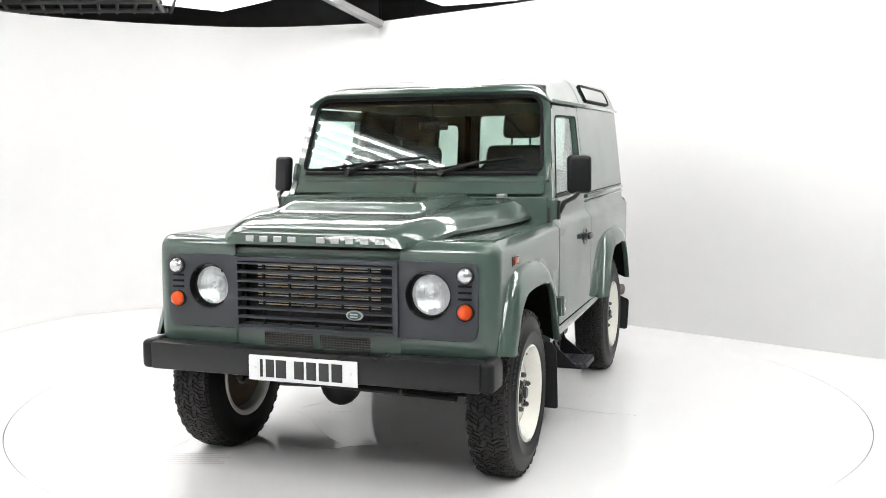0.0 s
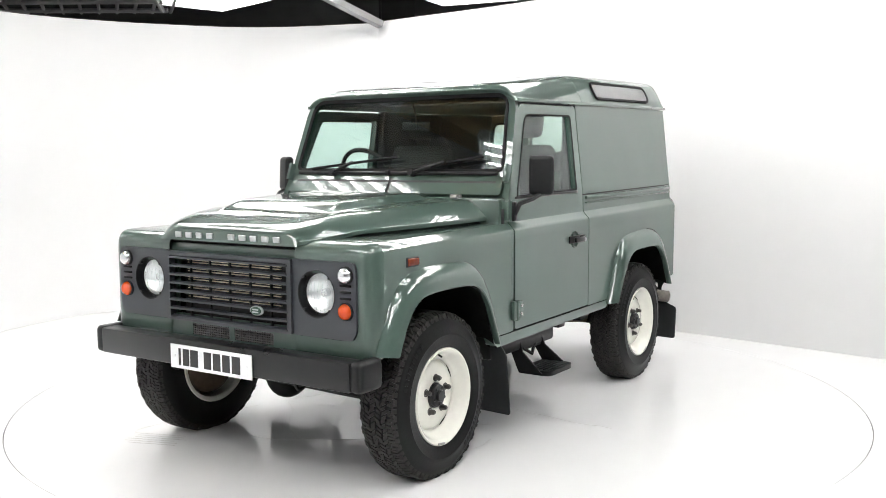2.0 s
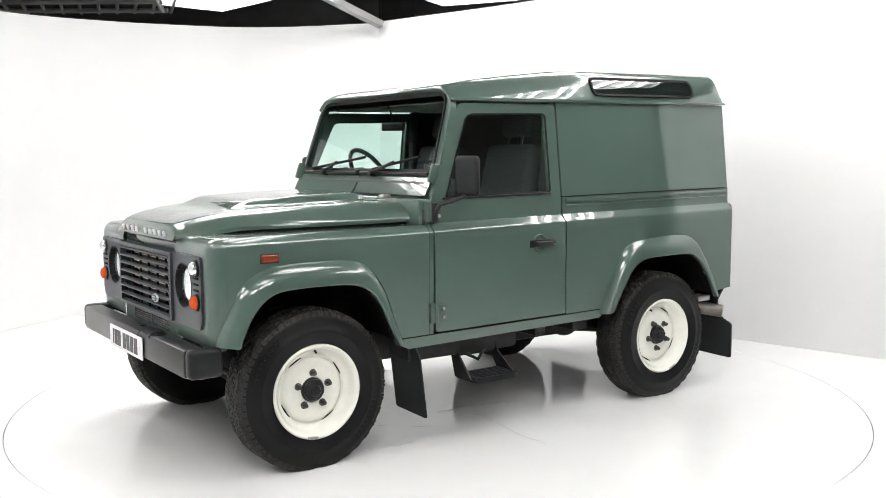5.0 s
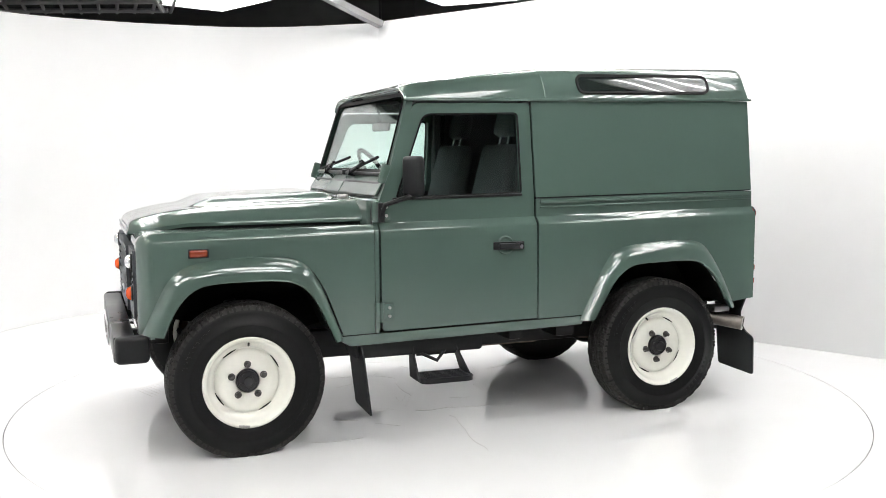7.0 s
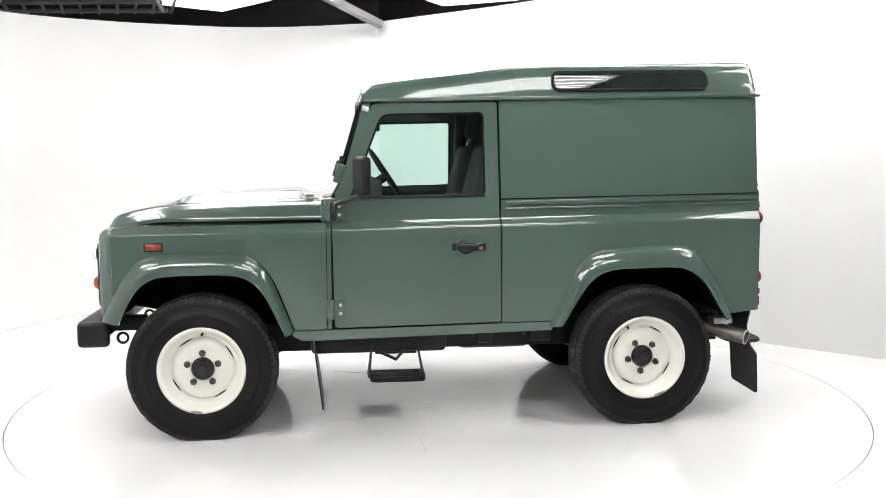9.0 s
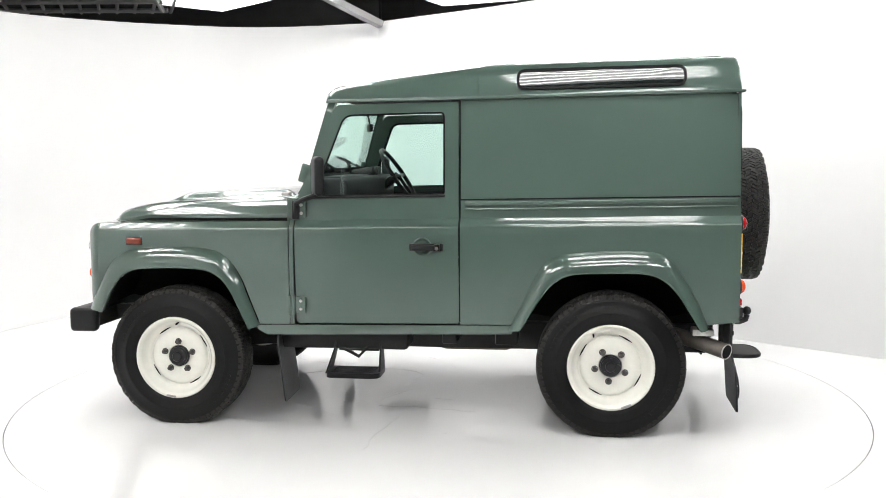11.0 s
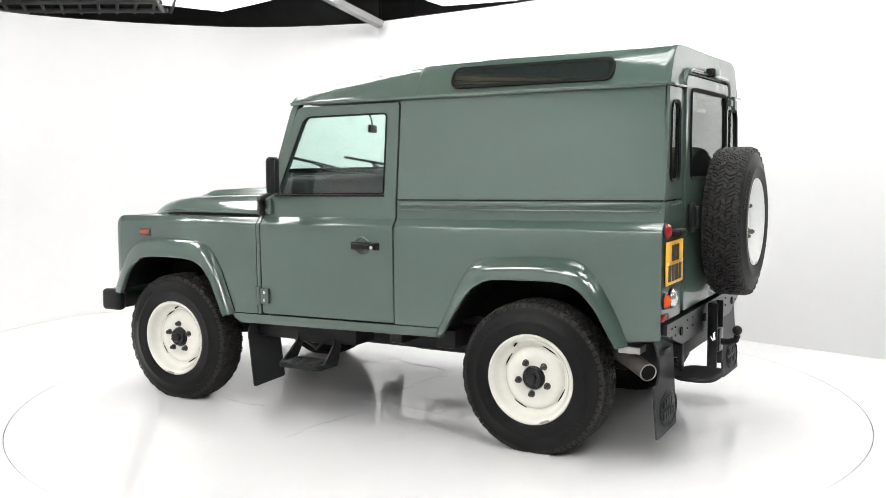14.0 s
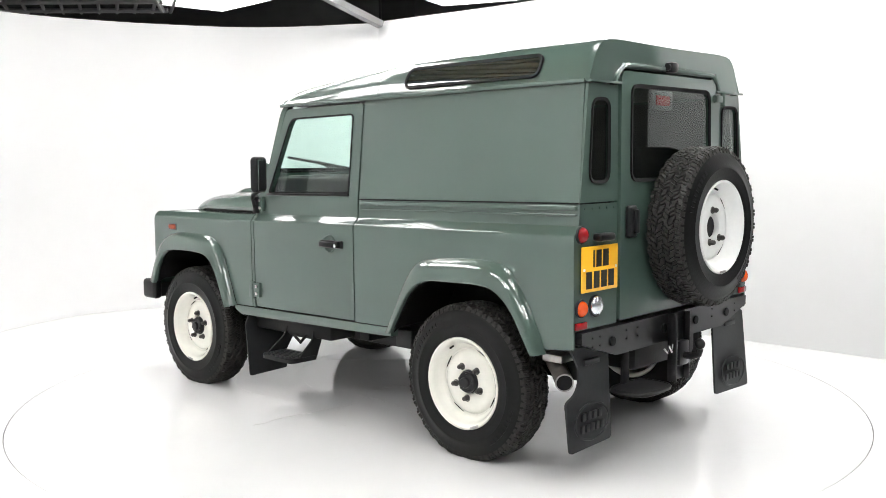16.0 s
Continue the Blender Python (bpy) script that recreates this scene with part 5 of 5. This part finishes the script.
def build_fittings():
    # door mirrors on their arms
    for s in (1, -1):
        turn = Matrix.Rotation(radians(25 if s > 0 else -26), 3, "Z")
        c = Vector((1.525, s * 0.908, 1.368))
        bm = bmesh.new()
        box(bm, c, (0.052, 0.134, 0.205), 0.024, 5, turn)
        mir = cpart("door_mirror", bm, BLACK_PLASTIC, "black plastic door mirror on an arm")
        bm = bmesh.new()
        box(bm, c + turn @ Vector((-0.0235, 0, 0)), (0.004, 0.104, 0.172), 0.001, 1, turn)
        part("mirror_glass", bm, MIRROR, mir)
        bm = bmesh.new()
        tube(bm, [(1.672, s * 0.83, 1.17), (1.66, s * 0.855, 1.225), (1.60, s * 0.895, 1.248), (1.525, s * 0.908, 1.275)], 0.013, 8)
        box(bm, (1.672, s * 0.822, 1.185), (0.035, 0.03, 0.10), 0.006)
        part("mirror_arm", bm, BLACK_PLASTIC, mir)
        # hinges
        for z in (0.678, 1.19):
            bm = bmesh.new()
            box(bm, (1.648, s * (0.844 if z < 1 else 0.806), z), (0.060, 0.022, 0.088), 0.004)
            box(bm, (1.704, s * (0.844 if z < 1 else 0.806), z), (0.026, 0.022, 0.100), 0.004)
            rod(bm, (1.683, s * (0.850 if z < 1 else 0.812), z - 0.052), (1.683, s * (0.850 if z < 1 else 0.812), z + 0.052), 0.013, 10)
            h = cpart("door_hinge", bm, GREEN)
            for dz in (-0.022, 0.022):
                b2 = bmesh.new()
                rod(b2, (1.642, s * 0.80, z + dz), (1.642, s * (0.861 if z < 1 else 0.823), z + dz), 0.009, 6)
                part("hinge_bolt", b2, STEEL, h)
        # handle
        bm = bmesh.new()
        box(bm, (0.965, s * 0.838, 0.992), (0.18, 0.010, 0.042), 0.004)
        hd = cpart("door_handle", bm, BLACK_PLASTIC, "black door handle with a lock")
        bm = bmesh.new()
        lathe(bm, [(0.030, s * -0.001), (0.040, s * 0.002), (0.045, s * 0.0055), (0.049, s * 0.0035), (0.051, 0.0)], 24, "y", (0.985, s * 0.8365, 0.994))
        bmesh.ops.recalc_face_normals(bm, faces=bm.faces)
        part("handle_cup", bm, GREEN, hd, "green pressed recess")
        bm = bmesh.new()
        box(bm, (0.975, s * 0.868, 0.992), (0.12, 0.018, 0.030), 0.008, 3)
        box(bm, (0.905, s * 0.853, 0.992), (0.03, 0.03, 0.036), 0.006)
        part("grip", bm, BLACK_PLASTIC, hd)
        bm = bmesh.new()
        rod(bm, (0.905, s * 0.86, 0.988), (0.905, s * 0.871, 0.988), 0.010, 12)
        part("lock", bm, CHROME, hd)
        # amber repeater
        bm = bmesh.new()
        box(bm, (2.583, s * 0.838, 1.013), (0.085, 0.018, 0.036), 0.012, 3)
        rp = cpart("side_repeater", bm, REPEATER_LENS, "amber side repeater lamp")
        bm = bmesh.new()
        box(bm, (2.583, s * 0.834, 1.013), (0.098, 0.012, 0.046), 0.014, 3)
        part("base", bm, BLACK_PLASTIC, rp)
    # side steps
    for s in (1, -1):
        bm = bmesh.new()
        sheet(bm, rounded([(1.205, 0.755), (1.495, 0.755), (1.495, 0.945), (1.205, 0.945)], [0.015, 0.015, 0.05, 0.05], 5), [], lambda x, y: Vector((x, s * y, 0.330)), lambda u, v: Vector((0, 0, -0.026)))
        st = cpart("side_step", bm, BLACK_PLASTIC, "black folding side step")
        for k in range(6):
            b2 = bmesh.new()
            box(b2, (1.35, s * (0.79 + 0.026 * k), 0.332), (0.23, 0.008, 0.006), 0.002)
            part("tread_rib", b2, FLAP_RUBBER, st)
        for x, dx in ((1.205, 0.03), (1.495, -0.03)):
            b2 = bmesh.new()
            sheet(b2, [(0.90, 0.318), (0.76, 0.312), (0.70, 0.425), (0.72, 0.470), (0.76, 0.470), (0.775, 0.420)], [], lambda y, z: Vector((x + dx * (z - 0.31) * 5, s * y, z)), lambda u, v: Vector((0.010, 0, 0)))
            part("step_arm", b2, CHASSIS, st)
        b2 = bmesh.new()
        box(b2, (1.35, s * 0.73, 0.455), (0.27, 0.04, 0.045), 0.006)
        box(b2, (1.36, s * 0.66, 0.45), (0.06, 0.16, 0.06), 0.006)
        rod(b2, (1.24, s * 0.745, 0.425), (1.46, s * 0.745, 0.425), 0.012, 8)
        tube(b2, [(1.30, s * 0.75, 0.44), (1.35, s * 0.76, 0.385), (1.44, s * 0.75, 0.43)], 0.010, 6)
        part("step_bracket", b2, CHASSIS, st)
        # chassis rail
        bm = bmesh.new()
        box(bm, (0.98, s * 0.45, 0.465), (3.06, 0.08, 0.15), 0.006)
        cpart("chassis_rail", bm, CHASSIS, "black chassis rail")
        bm = bmesh.new()
        box(bm, (1.44, s * 0.66, 0.485), (0.72, 0.20, 0.125), 0.02)
        cpart("outrigger", bm, CHASSIS)
        for x, w in ((0.55, 0.12), (0.86, 0.08)):
            bm = bmesh.new()
            box(bm, (x, s * 0.60, 0.50), (w, 0.20, 0.10), 0.01)
            cpart("body_bracket", bm, CHASSIS)
        # radius arms and dampers
        bm = bmesh.new()
        tube(bm, [(2.36, s * 0.48, 0.37), (1.5, s * 0.42, 0.46)], 0.028, 8)
        cpart("radius_arm", bm, CHASSIS)
        bm = bmesh.new()
        tube(bm, [(0.0, s * 0.46, 0.36), (0.85, s * 0.42, 0.47)], 0.024, 8)
        cpart("trailing_arm", bm, RUST, "dirty brown trailing arm")
        bm = bmesh.new()
        tube(bm, [(2.36 + 0.055 * math.cos(a), s * 0.47 + 0.055 * math.sin(a), 0.42 + 0.012 * a) for a in [0.5 * k for k in range(54)]], 0.009, 6)
        cpart("coil_spring", bm, CHASSIS)
    for x in (2.36, 0.0):
        bm = bmesh.new()
        rod(bm, (x, -0.66, 0.37), (x, 0.66, 0.37), 0.042, 12)
        bmesh.ops.create_uvsphere(bm, u_segments=20, v_segments=12, radius=0.13, matrix=Matrix.Translation((x, -0.12 if x > 1 else -0.05, 0.37)) @ Matrix.Diagonal((1.0, 0.8, 1.0, 1)))
        cpart("axle", bm, CHASSIS, "black axle with its differential")
    bm = bmesh.new()
    tube(bm, [(2.55, -0.62, 0.40), (2.55, 0.55, 0.37)], 0.017, 8)
    cpart("track_rod", bm, CHASSIS)
    bm = bmesh.new()
    box(bm, (1.75, 0.0, 0.55), (1.2, 0.55, 0.24), 0.05)
    box(bm, (1.0, 0.0, 0.50), (0.6, 0.4, 0.22), 0.05)
    cpart("gearbox", bm, CHASSIS, "dark engine and gearbox underside")
    bm = bmesh.new()
    tube(bm, [(1.6, 0.22, 0.42), (0.9, 0.25, 0.42), (0.4, 0.30, 0.44)], 0.03, 10)
    box(bm, (0.75, 0.28, 0.42), (0.45, 0.20, 0.14), 0.05, 3)
    cpart("silencer", bm, RUST, "dirty exhaust silencer")
    bm = bmesh.new()
    box(bm, (-0.42, -0.05, 0.50), (0.36, 0.6, 0.16), 0.03)
    cpart("fuel_tank", bm, CHASSIS)
    # floor and inside
    bm = bmesh.new()
    box(bm, (1.12, 0, 0.62), (1.10, 1.58, 0.05))
    box(bm, (0.0, 0, 0.72), (1.22, 0.86, 0.05))
    for q in (-1, 1):
        box(bm, (0.0, q * 0.60, 1.0), (1.22, 0.36, 0.03))
    cpart("cabin_floor", bm, TRIM, "dark cabin floor")
    bm = bmesh.new()
    box(bm, (1.70, 0, 0.90), (0.03, 1.58, 0.60))
    cpart("bulkhead", bm, TRIM)
    for s in (1, -1):
        bm = bmesh.new()
        sheet(bm, [(DOOR_R - 0.05, 0.99), (DOOR_R - 0.03, TOP_Z - 0.02), (-0.60, TOP_Z - 0.02), (-0.61, 0.99)], [], lambda x, z: Vector((x, s * (side_y(z) - 0.035), z)), lambda u, v: Vector((0, -0.006 * s, 0)))
        tilt(bm)
        cpart("side_lining", bm, TRIM, "dark side lining")
        bm = bmesh.new()
        sheet(bm, [(0.85, 0.62), (1.66, 0.62), (1.66, 1.235), (0.85, 1.235)], [], lambda x, z: Vector((x, s * (side_y(z) - 0.05), z)), lambda u, v: Vector((0, -0.02 * s, 0)), (), ZCUTS)
        tilt(bm)
        cpart("door_card", bm, TRIM, "black door card")
    # dashboard and wheel
    bm = bmesh.new()
    box(bm, (1.53, 0, 1.24), (0.24, 1.46, 0.22), 0.035, 3)
    for y in (-0.27, -0.47):
        rod(bm, (1.46, y, 1.345), (1.60, y, 1.335), 0.062, 18, 0.05)
    box(bm, (1.53, 0.30, 1.335), (0.18, 0.70, 0.05), 0.02, 3)
    box(bm, (1.50, 0, 1.02), (0.18, 0.30, 0.30), 0.03)
    cpart("dashboard", bm, DASH, "dark moulded dashboard")
    bm = bmesh.new()
    c, tiltm = Vector((1.325, -0.40, 1.345)), Matrix.Rotation(radians(33), 3, "Y")
    ring = [c + tiltm @ Vector((0, 0.195 * math.cos(a), 0.195 * math.sin(a))) for a in [math.tau * k / 32 for k in range(33)]]
    tube(bm, ring, 0.014, 8)
    for a in (0.0, math.pi, -math.pi / 2):
        tube(bm, [c, c + tiltm @ Vector((0, 0.19 * math.cos(a), 0.19 * math.sin(a)))], 0.012, 6)
    rod(bm, c, c + tiltm @ Vector((0.20, 0, 0)), 0.03, 10)
    cpart("steering_wheel", bm, BLACK_PLASTIC, "black steering wheel")
    for y in (-0.38, 0.38):
        seat = new("seat")
        seat.parent, seat.matrix_basis = car, BASE
        SETTLED.add(seat.name)
        tagged(seat, "charcoal cloth front seat with a headrest")
        lean = Matrix.Rotation(radians(-14), 3, "Y")
        for nm, cc, ss, mm in (("cushion", (1.10, y, 0.98), (0.50, 0.48, 0.14), None), ("backrest", (0.850, y, 1.265), (0.12, 0.44, 0.55), lean), ("headrest", (0.765, y, 1.655), (0.08, 0.25, 0.16), lean), ("base", (1.08, y, 0.80), (0.46, 0.42, 0.26), None)):
            bm = bmesh.new()
            box(bm, cc, ss, 0.045, 3, mm)
            part(nm, bm, SEAT_CLOTH, seat)
        bm = bmesh.new()
        for dy in (-0.06, 0.06):
            rod(bm, (0.805, y + dy, 1.50), (0.775, y + dy, 1.62), 0.007, 8)
        part("headrest_post", bm, CHROME, seat)
    bm = bmesh.new()
    box(bm, (1.12, 0, 0.92), (0.40, 0.20, 0.22), 0.03)
    cpart("cubby_box", bm, TRIM, "black centre cubby box")
    for s in (1, -1):
        bm = bmesh.new()
        tube(bm, [(0.83, s * 0.70, 1.70), (0.83, s * 0.68, 1.5), (0.85, s * 0.67, 1.2)], 0.012, 6)
        box(bm, (0.82, s * 0.70, 1.45), (0.05, 0.05, 0.66), 0.01)
        cpart("belt_pillar", bm, TRIM)


build_fittings()


def motions():
    rows = [(t * 0.5, pose(0, 0, 0, 0, 0, -109.613 - 7.10939 * t * 0.5)) for t in range(33)]
    walk(car, rows)
    walk(turntable, rows)


motions()
